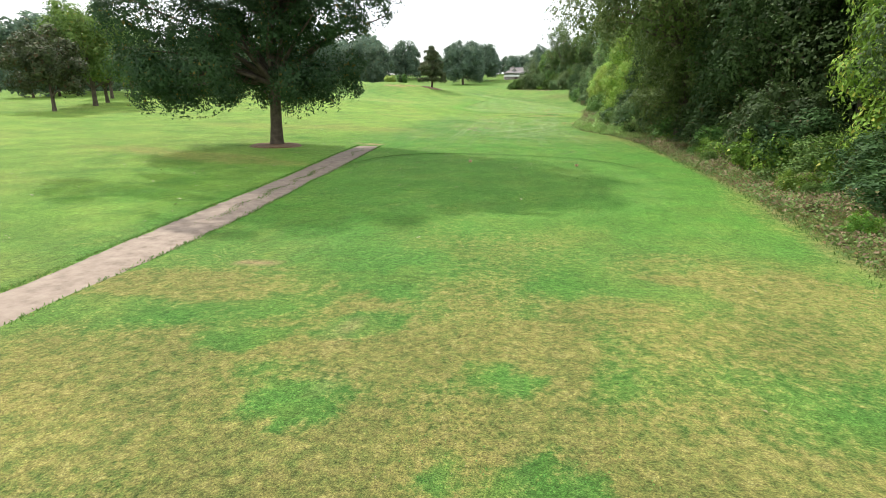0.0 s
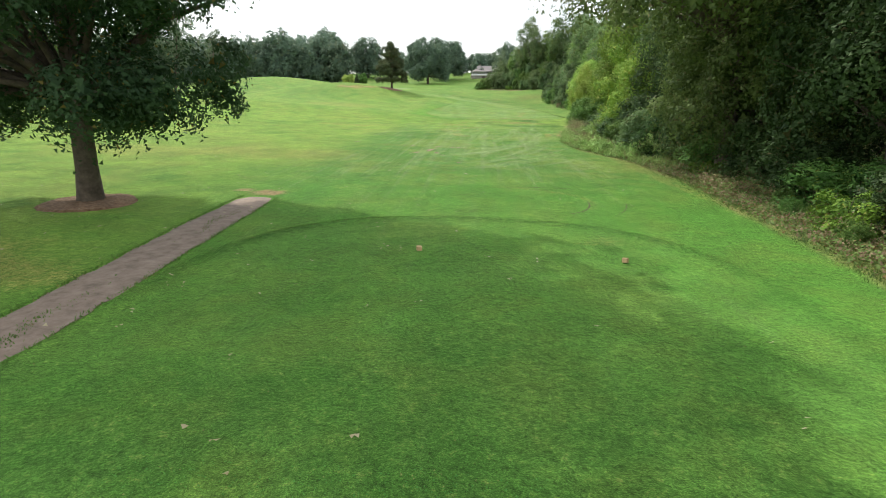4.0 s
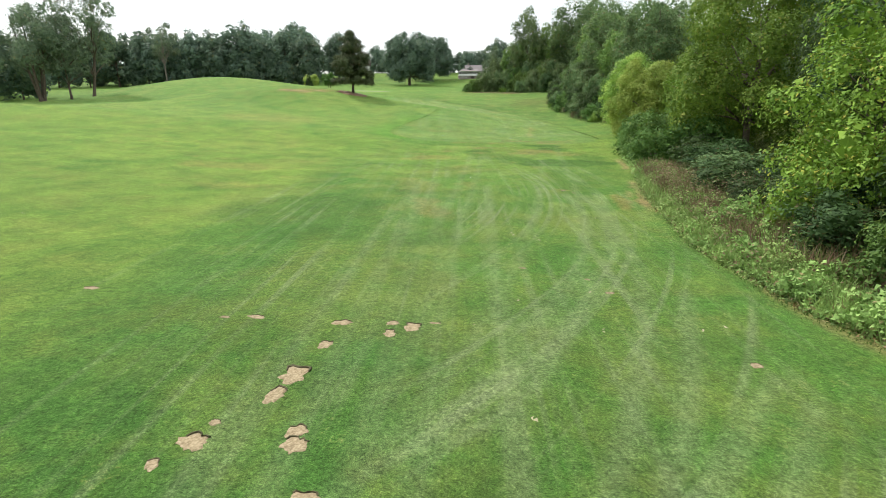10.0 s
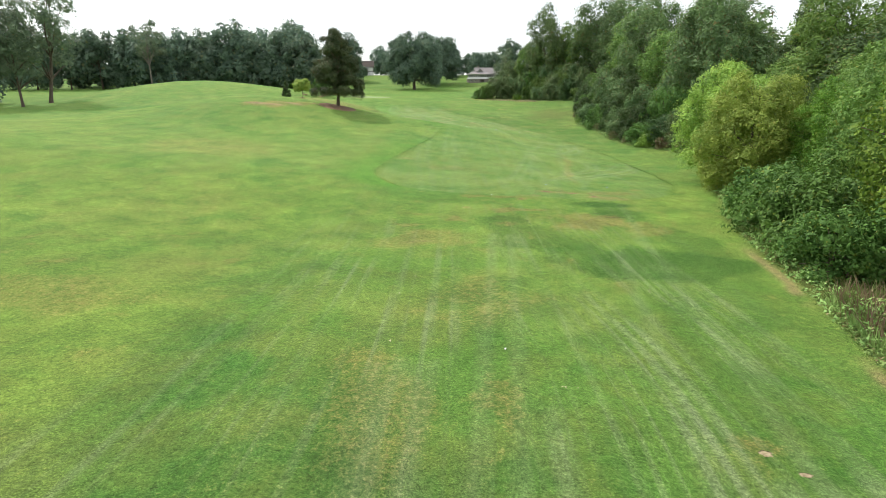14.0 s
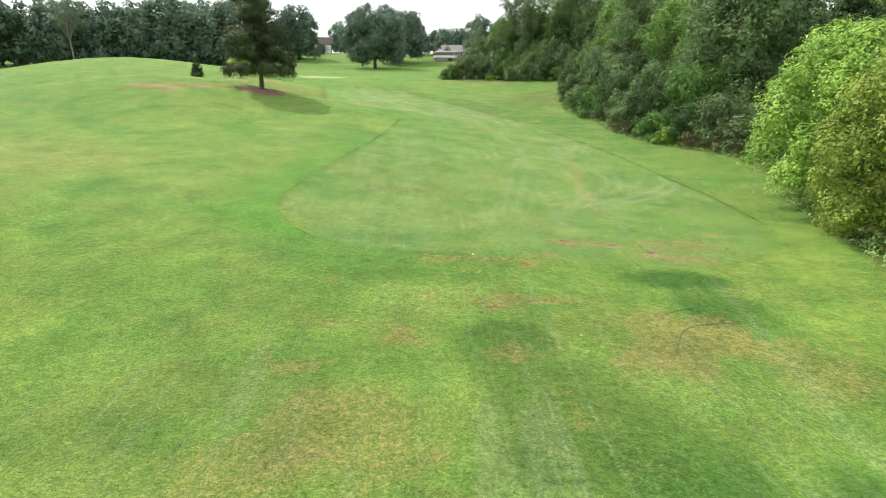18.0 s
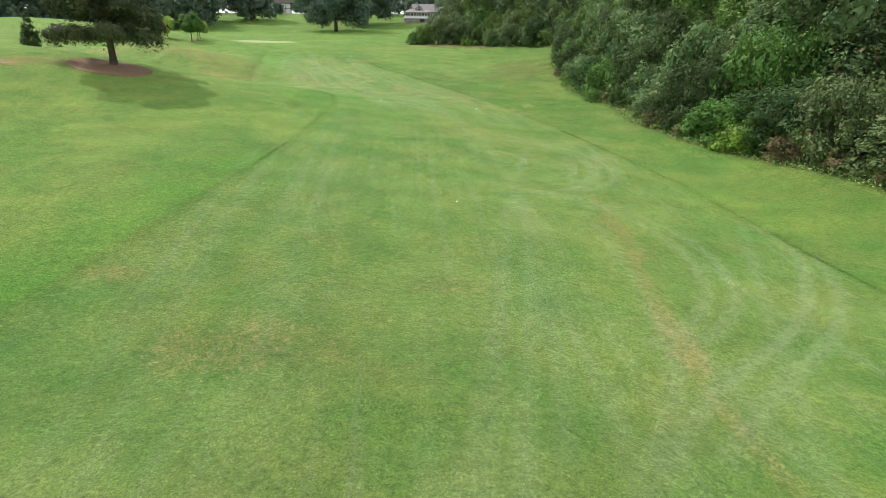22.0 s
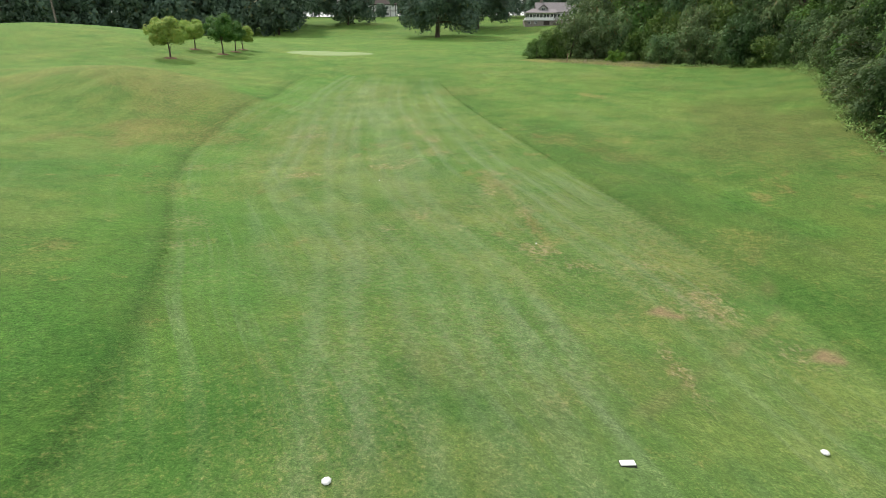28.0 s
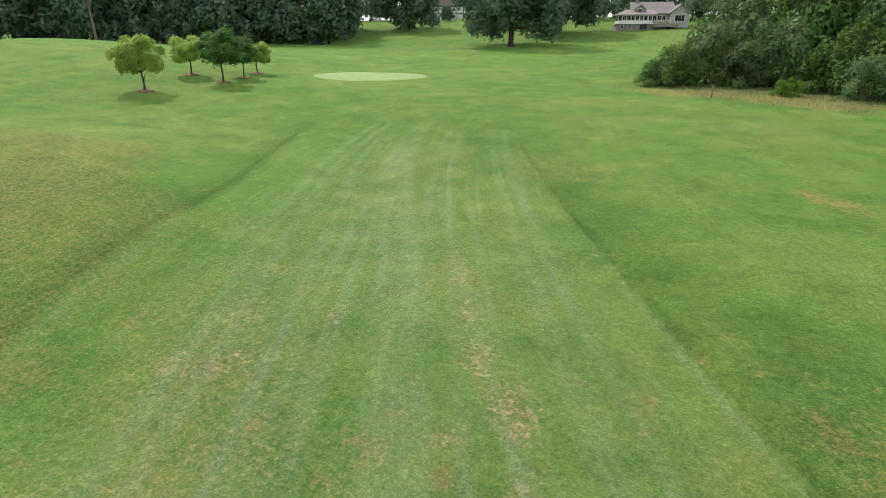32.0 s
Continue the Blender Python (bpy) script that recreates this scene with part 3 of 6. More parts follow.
    bump(n, l, p, calc(n, l, "ADD", calc(n, l, "ADD", blade, calc(n, l, "MULTIPLY", fine, 1.5)), calc(n, l, "MULTIPLY", tuft, 2.0)), 0.6, 0.04)
    return m


GRASS = grass_material()
# middle x, y, half widths, turn, amount
DRY_START = ((-0.6, 6.2, 2.6, 1.2, 8, 0.9), (-4.5, 4.3, 3, 1.6, 0, 0.75), (5, 7.5, 4, 1.8, 20, 0.6), (1.5, 4, 3.5, 1.2, 0, 0.8), (4.5, 11, 2.5, 1.0, 0, 0.4), (-5.6, 8.1, 2.4, 0.9, 4, 0.8), (-1.8, 7.2, 0.9, 0.8, 0, 0.9), (3.7, 9.9, 0.6, 0.35, 0, 0.8),
             (5.6, 9.6, 1.8, 1.4, 0, 0.75), (3.8, 11.2, 0.6, 0.3, 0, 0.6), (2.3, 8.1, 1.6, 0.6, 0, 0.75), (-19.5, 28, 6.5, 2.0, -14, 0.55))
DRY_VERGE = ((-21.2, 51.2, 10, 4, 0, 0.4), (9.2, 46.2, 0.6, 9, 4, 0.4), (8.2, 16, 0.6, 6, -4, 0.35), (-2.3, 16.6, 0.4, 0.3, 0, 0.45), (-3.6, 17, 0.5, 0.3, 30, 0.3), (3.4, 31.4, 1.0, 0.5, 20, 0.3))
DRY_FAIRWAY = ((5.6, 75.8, 0.35, 2.6, -6, 0.7), (7.0, 76.2, 0.4, 2.2, -10, 0.8), (-5.7, 78.5, 1.4, 3.4, 10, 0.45), (-4.2, 72.6, 1.0, 2.6, 5, 0.55), (-2.8, 79.6, 0.7, 1.0, 0, 0.45), (-3.2, 86.6, 2.0, 2.2, 0, 0.4), (-16.2, 76.7, 2.5, 1.2, 0, 0.4), (-20, 84.6, 5, 1.6, 0, 0.45),
               (2.6, 78.5, 0.9, 0.4, 0, 0.5), (-6.3, 96.6, 1.6, 1.0, 0, 0.5), (-28.7, 119, 8, 5, 0, 0.35), (-32.9, 142.4, 5.0, 1.4, 22, 1.0))
DRY_BANK = ((3.4, 100.6, 1.9, 1.7, 0, 0.75), (-2.5, 101.9, 1.6, 0.45, 25, 0.85), (-0.9, 102.6, 1.7, 0.35, 0, 0.75), (-4.9, 100.0, 0.8, 0.45, -30, 0.9), (-4.4, 102.8, 0.4, 0.2, 0, 0.8), (-7.9, 98.2, 0.9, 0.4, 0, 0.55), (2.2, 98.9, 1.6, 0.9, 0, 0.65), (-1.9, 99.1, 0.9, 0.5, 0, 0.5),
            (-3.8, 101.0, 0.8, 0.3, 30, 0.6), (-6.6, 95.1, 2.6, 1.6, 35, 0.5), (5.8, 98.4, 1.6, 1.6, 0, 0.5))
DRY_SECOND = ((0.2, 106.9, 0.5, 0.3, 0, 0.7), (-2.0, 106.0, 2.2, 0.45, 0, 0.55), (-4.2, 106.0, 1.2, 0.4, 0, 0.55), (5.5, 106.8, 1.5, 0.6, -10, 0.75), (6.0, 108.6, 2.0, 0.7, 0, 0.5), (8.3, 110, 0.7, 0.4, 0, 0.6), (-0.8, 105.5, 0.35, 0.25, 0, 0.9), (2.8, 108.3, 2.4, 0.35, -8, 0.65),
              (4.3, 118.0, 0.4, 1.7, -4, 0.6), (5.2, 126, 0.4, 2.4, 0, 0.5), (4.7, 121.2, 0.3, 1.7, 5, 0.5), (-1.9, 120.4, 1.2, 0.8, 0, 0.35), (-6.8, 117, 2.2, 1.2, 0, 0.4), (-11.4, 120.1, 0.8, 0.5, 0, 0.5))
DRY_TEE = ((-4.0, 165.2, 0.7, 0.9, 25, 0.9), (1.0, 162.1, 0.8, 1.2, 15, 0.75), (-0.65, 158.4, 0.25, 1.4, 14, 0.85), (7.1, 159.6, 0.5, 0.7, 0, 0.75), (2.0, 154, 0.5, 0.5, 20, 0.65), (5.7, 155.2, 0.9, 0.6, 20, 0.6), (2.7, 160, 0.5, 0.5, 0, 0.6), (4.3, 157.3, 1.2, 0.6, 0, 0.55),
           (-2.5, 164.2, 0.7, 0.5, 0, 0.75), (-0.6, 164.5, 0.6, 0.4, 0, 0.65), (0.8, 162.8, 0.9, 0.6, 0, 0.8), (-9.8, 165.7, 0.5, 0.4, 0, 0.6), (-9.1, 168, 0.5, 1.2, 5, 0.55), (-7.2, 166.7, 0.6, 0.5, 0, 0.5), (-16.4, 163.2, 0.8, 0.7, 0, 0.5), (-15, 160.8, 0.6, 0.6, 0, 0.4))
DRY_TEE_FAR = ((-17, 172.8, 0.45, 0.6, 0, 0.9), (-12.9, 175.5, 1.0, 0.8, 0, 0.8), (-11.8, 176.8, 0.8, 0.7, 0, 0.7), (-6.7, 174.9, 0.9, 0.5, 0, 0.7), (-10.9, 179.4, 0.4, 1.2, 15, 0.6), (-16.5, 172.7, 0.6, 0.8, 0, 0.9), (-14, 177.1, 1.0, 0.8, 0, 0.5), (-10.7, 179, 0.9, 0.8, 0, 0.5), (-6.7, 173.4, 0.4, 1.8, 6, 0.75), (-4.7, 169.3, 0.5, 0.8, 10, 0.8), (-21.8, 187.6, 0.6, 0.8, 0, 0.5), (-21, 184.5, 0.7, 1.0, 10, 0.65), (-18.2, 185, 0.4, 1.3, 5, 0.8),
               (-20, 182.2, 0.9, 0.6, 30, 0.85), (-21.2, 181.4, 0.7, 0.6, 0, 0.75), (-15.1, 189.6, 0.4, 1.2, 0, 0.55), (-14.1, 187, 0.4, 1.4, 12, 0.65), (-13.2, 184.5, 0.45, 1.2, 15, 0.75), (-11.8, 182.6, 0.6, 1.0, 20, 0.8), (-13.1, 181.2, 0.4, 0.5, 0, 0.6))
DRY_BANKS = ((-15.2, 179.3, 0.9, 0.6, 0, 0.65), (-18.2, 178.4, 0.7, 0.6, 0, 0.6), (-10.3, 187, 0.6, 1.0, 0, 0.5), (-8.7, 183.5, 0.4, 0.4, 0, 0.55), (-3.9, 183.9, 0.5, 0.4, 0, 0.55), (-0.4, 199.5, 0.8, 1.5, 30, 0.6), (-15.8, 190.6, 0.5, 1.4, 0, 0.4),
             (-40.2, 190.1, 15, 6, -14, 0.5), (-30, 178, 5, 3, 20, 0.55), (11, 185, 6, 11, 0, 0.6), (9.5, 187.5, 3, 2.2, 0, 0.6), (3, 228.5, 12, 2.6, -22, 1.0))
DRY = DRY_START + DRY_VERGE + DRY_FAIRWAY + DRY_BANK + DRY_SECOND + DRY_TEE + DRY_TEE_FAR + DRY_BANKS
# long straw-coloured lines
DRY_LINES = ((((0.93, 41.05), (1.98, 40.73), (2.81, 40.21), (3.41, 39.65), (3.72, 39.04), (3.97, 38.33), (4.03, 37.73), (3.86, 36.83), (3.74, 36.32)), 0.05, 0.38), (((5.27, 132), (5.5, 126.5), (4.79, 123.1), (4.32, 120.2), (4.07, 118.3), (4.03, 115.8), (4.24, 113.1)), 0.18, 0.42), (((-7.35, 175.4), (-5.66, 172.1), (-4.75, 169.6), (-4.2, 167.5), (-3.52, 165.3)), 0.2, 0.6))
# patches of darker green in the grass
DEEP = ((4.6, 104.6, 2.0, 0.9, -8, 1.0), (5.4, 102.2, 1.3, 1.6, 20, 0.75), (-2.2, 99.6, 1.3, 1.5, -25, 0.7), (-0.4, 96.4, 2.2, 3.0, 20, 0.6), (-5.5, 104.2, 3.0, 0.7, 0, 0.35), (5.0, 92.0, 4.2, 2.6, 6, 0.9), (1.2, 93.5, 1.6, 3.6, 10, 0.6), (7.6, 96.5, 1.6, 3.2, 10, 0.6), (-9, 97.6, 4.0, 1.5, 30, 0.25), (-9.2, 75.2, 0.9, 0.5, 0, 0.5),
        (-12, 149.2, 1.2, 6, 4, 0.3), (0, 177.9, 2.2, 15, 28, 0.4), (-16.8, 207.7, 3, 8, 25, 0.35), (8.3, 165.6, 3, 16, 10, 0.3), (-9.8, 70.4, 3.5, 5, 20, 0.45), (4, 82, 1.6, 6, -8, 0.4), (6.2, 86.5, 2.6, 6, 0, 0.35))
LUSH = ((0.9, 3.5, 0.9, 0.5, 10, 0.85), (-1.9, 4.5, 0.7, 0.5, 0, 0.9), (-3.6, 6.1, 0.7, 0.4, 0, 0.9), (0.5, 5.5, 0.5, 0.35, 0, 0.9), (4.4, 4.9, 1.2, 0.6, 0, 0.4), (-1.8, 6.9, 0.9, 0.5, 30, 0.8), (3.36, 102.98, 2.2, 1.2, -25, 0.95), (-3.6, 101.06, 1.2, 1.6, 0, 0.9))
SOIL = ((-34.4, 141.7, 2.6, 0.35), (-30.9, 143.3, 1.2, 0.3), (-28.5, 145.5, 0.8, 0.3), (-10.5, 37.4, 0.8, 0.5), (-11.7, 37.7, 0.4, 0.25), (3.3, 160.1, 0.4, 0.3), (-0.3, 161.3, 0.5, 0.2), (1.2, 108.5, 0.38, 0.18), (3.2, 108.2, 0.38, 0.15), (4.6, 107.3, 0.3, 0.2), (-5.2, 9.7, 0.5, 0.2))
# lines worn into the turf
RUTS = ((((-2, 7), (-2.1, 6.2), (-1.9, 5.4), (-1.7, 5.1)), 0.14, 0.7), (((-7.72, 94.09), (-7.12, 94.7), (-6.11, 95)), 0.1, 0.4), (((5.88, 74.36), (6.36, 76.88), (7.17, 80.06)), 0.15, 0.5), (((-2.21, 155.69), (2.79, 162.05), (3.69, 166.82)), 0.1, 0.3))


def tracks_list():
    """Faint pale pairs of cart tracks, some straight, some swinging round."""
    r = np.random.default_rng(8)
    out = []

    def pair(pts, amount):
        for gap in (0.0, 0.95):
            out.append((tuple((px + gap, py) for px, py in pts), 0.11, amount))

    for k in range(3):
        x0, lean, curl = r.uniform(-7, 1), r.uniform(-2, 3), r.uniform(-3, 2)
        y0, y1 = r.uniform(40, 60), r.uniform(75, 100)
        pair([(x0 + lean * q + curl * q * q, y0 + (y1 - y0) * q) for q in np.linspace(0, 1, 10)], r.uniform(0.3, 0.5))
    # carts' ways that fan out over the first fairway
    for pts in (((2.05, 63.97), (0.64, 59.83), (-0.68, 56.85), (-1.51, 55.51), (-2.81, 54.58), (-3.57, 53.88)), ((4.58, 77.61), (4.05, 69.48), (3.31, 63.7), (2.3, 59.79), (1.31, 56.77), (-0.09, 53.29)), ((4.23, 62.47), (2.89, 58.29), (1.91, 55.84), (0.69, 53.39), (-0.51, 51.59)),
                ((4.32, 57.67), (2.7, 55.52), (1.43, 53.83), (0.29, 52.45), (-1.14, 49.87)), ((4.53, 56.67), (2.93, 54.39), (1.77, 52.65), (0.76, 51.28), (-0.59, 48.86)), ((-1.49, 79.29), (-1.33, 68.38), (-1.21, 61.43), (-1.04, 53.8)),
                ((6.04, 104.9), (3.95, 80.31), (2.56, 69.19), (1.38, 63.34), (-0.59, 58.59), (-2.28, 55.59)), ((3.4, 93.74), (1.47, 76.96), (-0.22, 65.8), (-1.7, 59.04), (-2.89, 55.5), (-4.04, 52.75))):
        out.append((pts, 0.12, 0.34 if pts[0][1] > 90 else 0.5))
    for cx, cy, rad in ((-28, 74, 31), (2.5, 136.5, 4.6), (1.5, 124, 5.5)):
        pair([(cx + rad * math.cos(q), cy + rad * (1.0 if rad > 20 else 1.2) * math.sin(q)) for q in (np.linspace(-0.5, 0.1, 14) if rad > 20 else np.linspace(-1.2, 1.5, 14))], 0.5)
    for k in range(3):
        x0, lean = r.uniform(-9, 8), r.uniform(-4, 1)
        pair([(x0 + lean * q + 0.6 * math.sin(q * 5 + k), 107 + 38 * q) for q in np.linspace(0, 1, 10)], r.uniform(0.12, 0.26))
    for k in range(6):
        share, wave = r.uniform(0.2, 0.85), r.uniform(0, 6)
        pts = []
        for y in np.linspace(150, 212, 16):
            left = float(np.interp(y, (140, 152, 164, 169, 185, 201, 210), (-10, -11.5, -16.3, -22, -26, -31.5, -32)))
            right = float(np.interp(y, (140, 162.7, 176.5, 191, 211), (9, 3, -3, -9.8, -17.6)))
            pts.append((left + (right - left) * (share + 0.05 * math.sin(y * 0.06 + wave)), y))
        pair(pts, r.uniform(0.25, 0.5))
    # a cart's turn on the second tee, and long worn lines beside it
    for pts, wide, amount in ((((11.67, 127.69), (11.67, 125.02), (11.26, 123.6), (10.53, 122.41), (9.46, 120.66), (8.25, 119.21), (6.92, 117.97), (5.42, 116.9), (4.27, 115.99), (3.29, 114.99), (2.01, 113.43)), 0.12, 0.9), (((12.2, 124.3), (11.58, 122.5), (10.6, 120.75), (9.49, 119.27), (8.23, 118.02), (7.16, 117.2), (5.74, 116.04), (4.42, 114.86), (3.45, 113.9)), 0.12, 0.8),
                              (((6.96, 143.3), (8.3, 141.57), (7.92, 137.97), (6.52, 134.44), (4.52, 131.05)), 0.12, 0.7), (((4.01, 119.86), (4.07, 118.34), (3.75, 117.05), (3.19, 115.74), (1.97, 113.85)), 0.13, 0.75), (((1.39, 121.0), (1.49, 118.43), (1.69, 116.92), (1.91, 115.88), (1.68, 114.6)), 0.1, 0.6), (((1.35, 124.0), (0.86, 120.23), (0.89, 117.35), (0.38, 113.95)), 0.1, 0.6),
                              (((1.16, 129.0), (-0.01, 120.83), (-0.89, 115.52), (-1.36, 112.85)), 0.12, 0.6), (((1.84, 128.5), (0.3, 117.8), (-0.64, 112.88)), 0.12, 0.6), (((7.35, 122.97), (7.64, 121.26), (7.95, 119.65), (8.81, 116.79)), 0.12, 0.6), (((3.67, 139.85), (1.84, 131.24), (0.5, 124.4), (-0.81, 116.72), (-1.61, 113.02)), 0.1, 0.5),
                              (((6.47, 141.19), (4.8, 130.92), (4.22, 122.69), (4.82, 113.56)), 0.1, 0.5), (((11.44, 128.3), (7.71, 119.85), (6.12, 116.24), (5.13, 113.48), (4.14, 109.38)), 0.12, 0.5),
                              (((-25.36, 200.8), (-19.97, 185.6), (-16.66, 176.2), (-13.76, 169.6), (-11.38, 163.9)), 0.14, 0.75), (((-23.81, 202.6), (-18.41, 186.2), (-15.15, 176.5), (-12.6, 169.9), (-8.96, 160.3)), 0.14, 0.75), (((-19.33, 199.1), (-13.47, 185.6), (-9.76, 177.4)), 0.14, 0.75), (((-26.14, 197.6), (-20.88, 183.8), (-18.43, 175.9), (-16.17, 168.8)), 0.14, 0.7),
                              (((-23.18, 204.1), (-15.9, 186.8), (-12.99, 178.7), (-11.16, 172)), 0.14, 0.7), (((-15.22, 165.4), (-13.12, 162.1), (-10.35, 158.7)), 0.12, 0.6)):
        out.append((pts, wide, amount * 0.62))
    return out


TRACKS = tracks_list()
build_ground()


# ---- trees and bushes ----
def leaves(rng, centres, outward, size, lift=0.4, droop=0.0, slim=0.56):
    """Small pointed leaves, two to a twig at each centre, facing mostly outward and up."""
    count = len(centres)
    n = outward * 1.0 + rng.normal(0, 0.26, (count, 3)) + np.array([0, 0, lift])
    n /= np.linalg.norm(n, axis=1)[:, None] + 1e-9
    t = np.cross(n, rng.normal(0, 1, (count, 3)))
    t[:, 2] -= droop
    t -= n * np.sum(t * n, axis=1)[:, None]
    t /= np.linalg.norm(t, axis=1)[:, None] + 1e-9
    b = np.cross(n, t)
    verts = []
    for way, side, spread_by in ((t, b, 0.3), (b * 0.8 - t * 0.6, t * 0.8 + b * 0.6, 0.45)):
        s = size * rng.uniform(0.6, 1.25, count)[:, None]
        c = centres + rng.normal(0, spread_by, (count, 3)) * size
        verts += [c - way * s * 0.38 - side * s * slim / 2, c - way * s * 0.3 + side * s * slim / 2 + n * s * 0.08, c + way * s * 0.5 + n * s * 0.05]
    v = np.stack(verts, 1)
    return v.reshape(-1, 3), np.arange(count * 6).reshape(-1, 3)


def crown_mesh(name, rng, lobes, clumps, per_clump, clump_size, size, mat, flat=0.45, lift=0.2, shell=(0.6, 1.02), droop=0.0, slim=0.56):
    """A crown: drooping sprays of leaves near the outside of several lobes (x, y, z, rx, ry, rz)."""
    lobes = np.asarray(lobes, float)
    weight = (lobes[:, 3] * lobes[:, 4] * lobes[:, 5]) ** 0.67
    pick = rng.choice(len(lobes), clumps, p=weight / weight.sum())
    d = rng.normal(0, 1, (clumps, 3))
    d /= np.linalg.norm(d, axis=1)[:, None]
    d[:, 2] = np.where(d[:, 2] < -0.8, -d[:, 2], d[:, 2])
    r = rng.uniform(shell[0], shell[1], clumps)[:, None]
    c = lobes[pick, :3] + d * r * lobes[pick, 3:]
    inside = ~np.any([(((c - o[:3]) / o[3:]) ** 2).sum(1) < 0.28 for o in lobes], axis=0)
    c, d = c[inside], d[inside]
    mid = lobes[:, :3].mean(0)
    out = c - mid
    out /= np.linalg.norm(out, axis=1)[:, None] + 1e-9
    face = out * 0.35 + d * 0.7 + np.array([0, 0, 0.32]) + rng.normal(0, 0.2, c.shape)
    face /= np.linalg.norm(face, axis=1)[:, None] + 1e-9
    wide = clump_size * rng.uniform(0.55, 1.35, (len(c), 1, 1))
    spot = np.clip(rng.normal(0, 1, (len(c), per_clump, 3)), -1.6, 1.6) * wide
    spot -= face[:, None] * (spot * face[:, None]).sum(2)[:, :, None] * (1 - flat)
    bow = (spot ** 2).sum(2)[:, :, None] / wide
    spot -= face[:, None] * bow * 0.2
    spot[:, :, 2] -= 0.1 * bow[:, :, 0]
    pos = (c[:, None] + spot).reshape(-1, 3)
    near = spot / (np.linalg.norm(spot, axis=2)[:, :, None] + 1e-9)
    facing = (face[:, None] * 0.75 + near * 0.65).reshape(-1, 3)
    # inner foliage that keeps the light from passing through the lobes
    dense = 30 if len(lobes) > 7 else 0
    d2 = rng.normal(0, 1, (len(lobes) * dense, 3))
    d2 /= np.linalg.norm(d2, axis=1)[:, None] + 1e-9
    own = np.repeat(np.arange(len(lobes)), dense)
    core = lobes[own, :3] + d2 * lobes[own, 3:] * rng.uniform(0.45, 0.68, (len(own), 1))
    v, f = leaves(rng, pos, facing, size, lift, droop, slim)
    if dense:
        inner = np.clip(lobes[own, 3:].mean(1) * 0.4, size, size * 1.7)[:, None]
        v2, f2 = leaves(rng, core, d2, inner, 0.1, 0.0, 0.8)
        v, f = np.concatenate([v, v2]), np.concatenate([f, f2 + len(v)])
    return mesh_from(name, v, f, mat), c


def tube(points, radii, sides=8):
    points = [Vector(p) for p in points]
    verts, faces = [], []
    for i, (p, r) in enumerate(zip(points, radii)):
        way = (points[min(i + 1, len(points) - 1)] - points[max(i - 1, 0)]).normalized()
        a = way.orthogonal().normalized()
        b = way.cross(a)
        verts += [p + (a * math.cos(q) + b * math.sin(q)) * r for q in (2 * math.pi * k / sides for k in range(sides))]
    for i in range(len(points) - 1):
        for k in range(sides):
            faces.append((i * sides + k, i * sides + (k + 1) % sides, (i + 1) * sides + (k + 1) % sides, (i + 1) * sides + k))
    return verts, faces


def wood_mesh(name, rng, stems, targets, mat, limb=0.12, sides=8):
    """Trunk stems (lists of point, radius) with limbs that bend out to the targets."""
    verts, faces = [], []

    def add(points, radii, k):
        v, f = tube(points, radii, k)
        faces.extend(tuple(i + len(verts) for i in q) for q in f)
        verts.extend(v)

    for stem in stems:
        add([p for p, r in stem], [r for p, r in stem], sides)
    for target in targets:
        goal = Vector(target)
        stem = stems[int(rng.integers(len(stems)))]
        k = min(range(1, len(stem)), key=lambda i: abs(stem[i][0][2] - max(goal.z * 0.62, stem[-1][0][2] * 0.26)) + rng.uniform(0, 1.0))
        start, r = Vector(stem[k][0]), min(stem[k][1] * 0.6, limb)
        bow = start.lerp(goal, 0.5) + Vector((rng.normal(0, 0.3), rng.normal(0, 0.3), (goal - start).length * 0.08))
        add([start, start.lerp(bow, 0.55) + Vector((0, 0, 0.1)), bow, goal], [r, r * 0.75, r * 0.5, r * 0.12], 5)
    return mesh_from(name, [tuple(v) for v in verts], faces, mat, True)


def lobes_round(rng, height, radius, low, count, squash=0.75):
    """Lobes of a broad crown between low and height, widest low down."""
    mid, half = (low + height) / 2, (height - low) / 2
    out = [(0, 0, mid - half * 0.1, radius * 0.58, radius * 0.58, half * 0.74)]
    for k in range(count):
        a, e = 2.4 * k + rng.uniform(-0.5, 0.5), 0.92 - 1.8 * (k + 0.5) / count
        s = rng.uniform(0.2, 0.42)
        wide = (math.sqrt(1 - e * e) if e > 0 else 1 - 0.22 * e * e) * (1 - s * 0.75) * rng.uniform(0.82, 1.08)
        out.append((math.cos(a) * radius * wide, math.sin(a) * radius * wide, mid + e * half * (1 - s * 0.5), radius * s, radius * s * rng.uniform(0.8, 1.2), half * s * squash * rng.uniform(0.9, 1.4)))
    return out


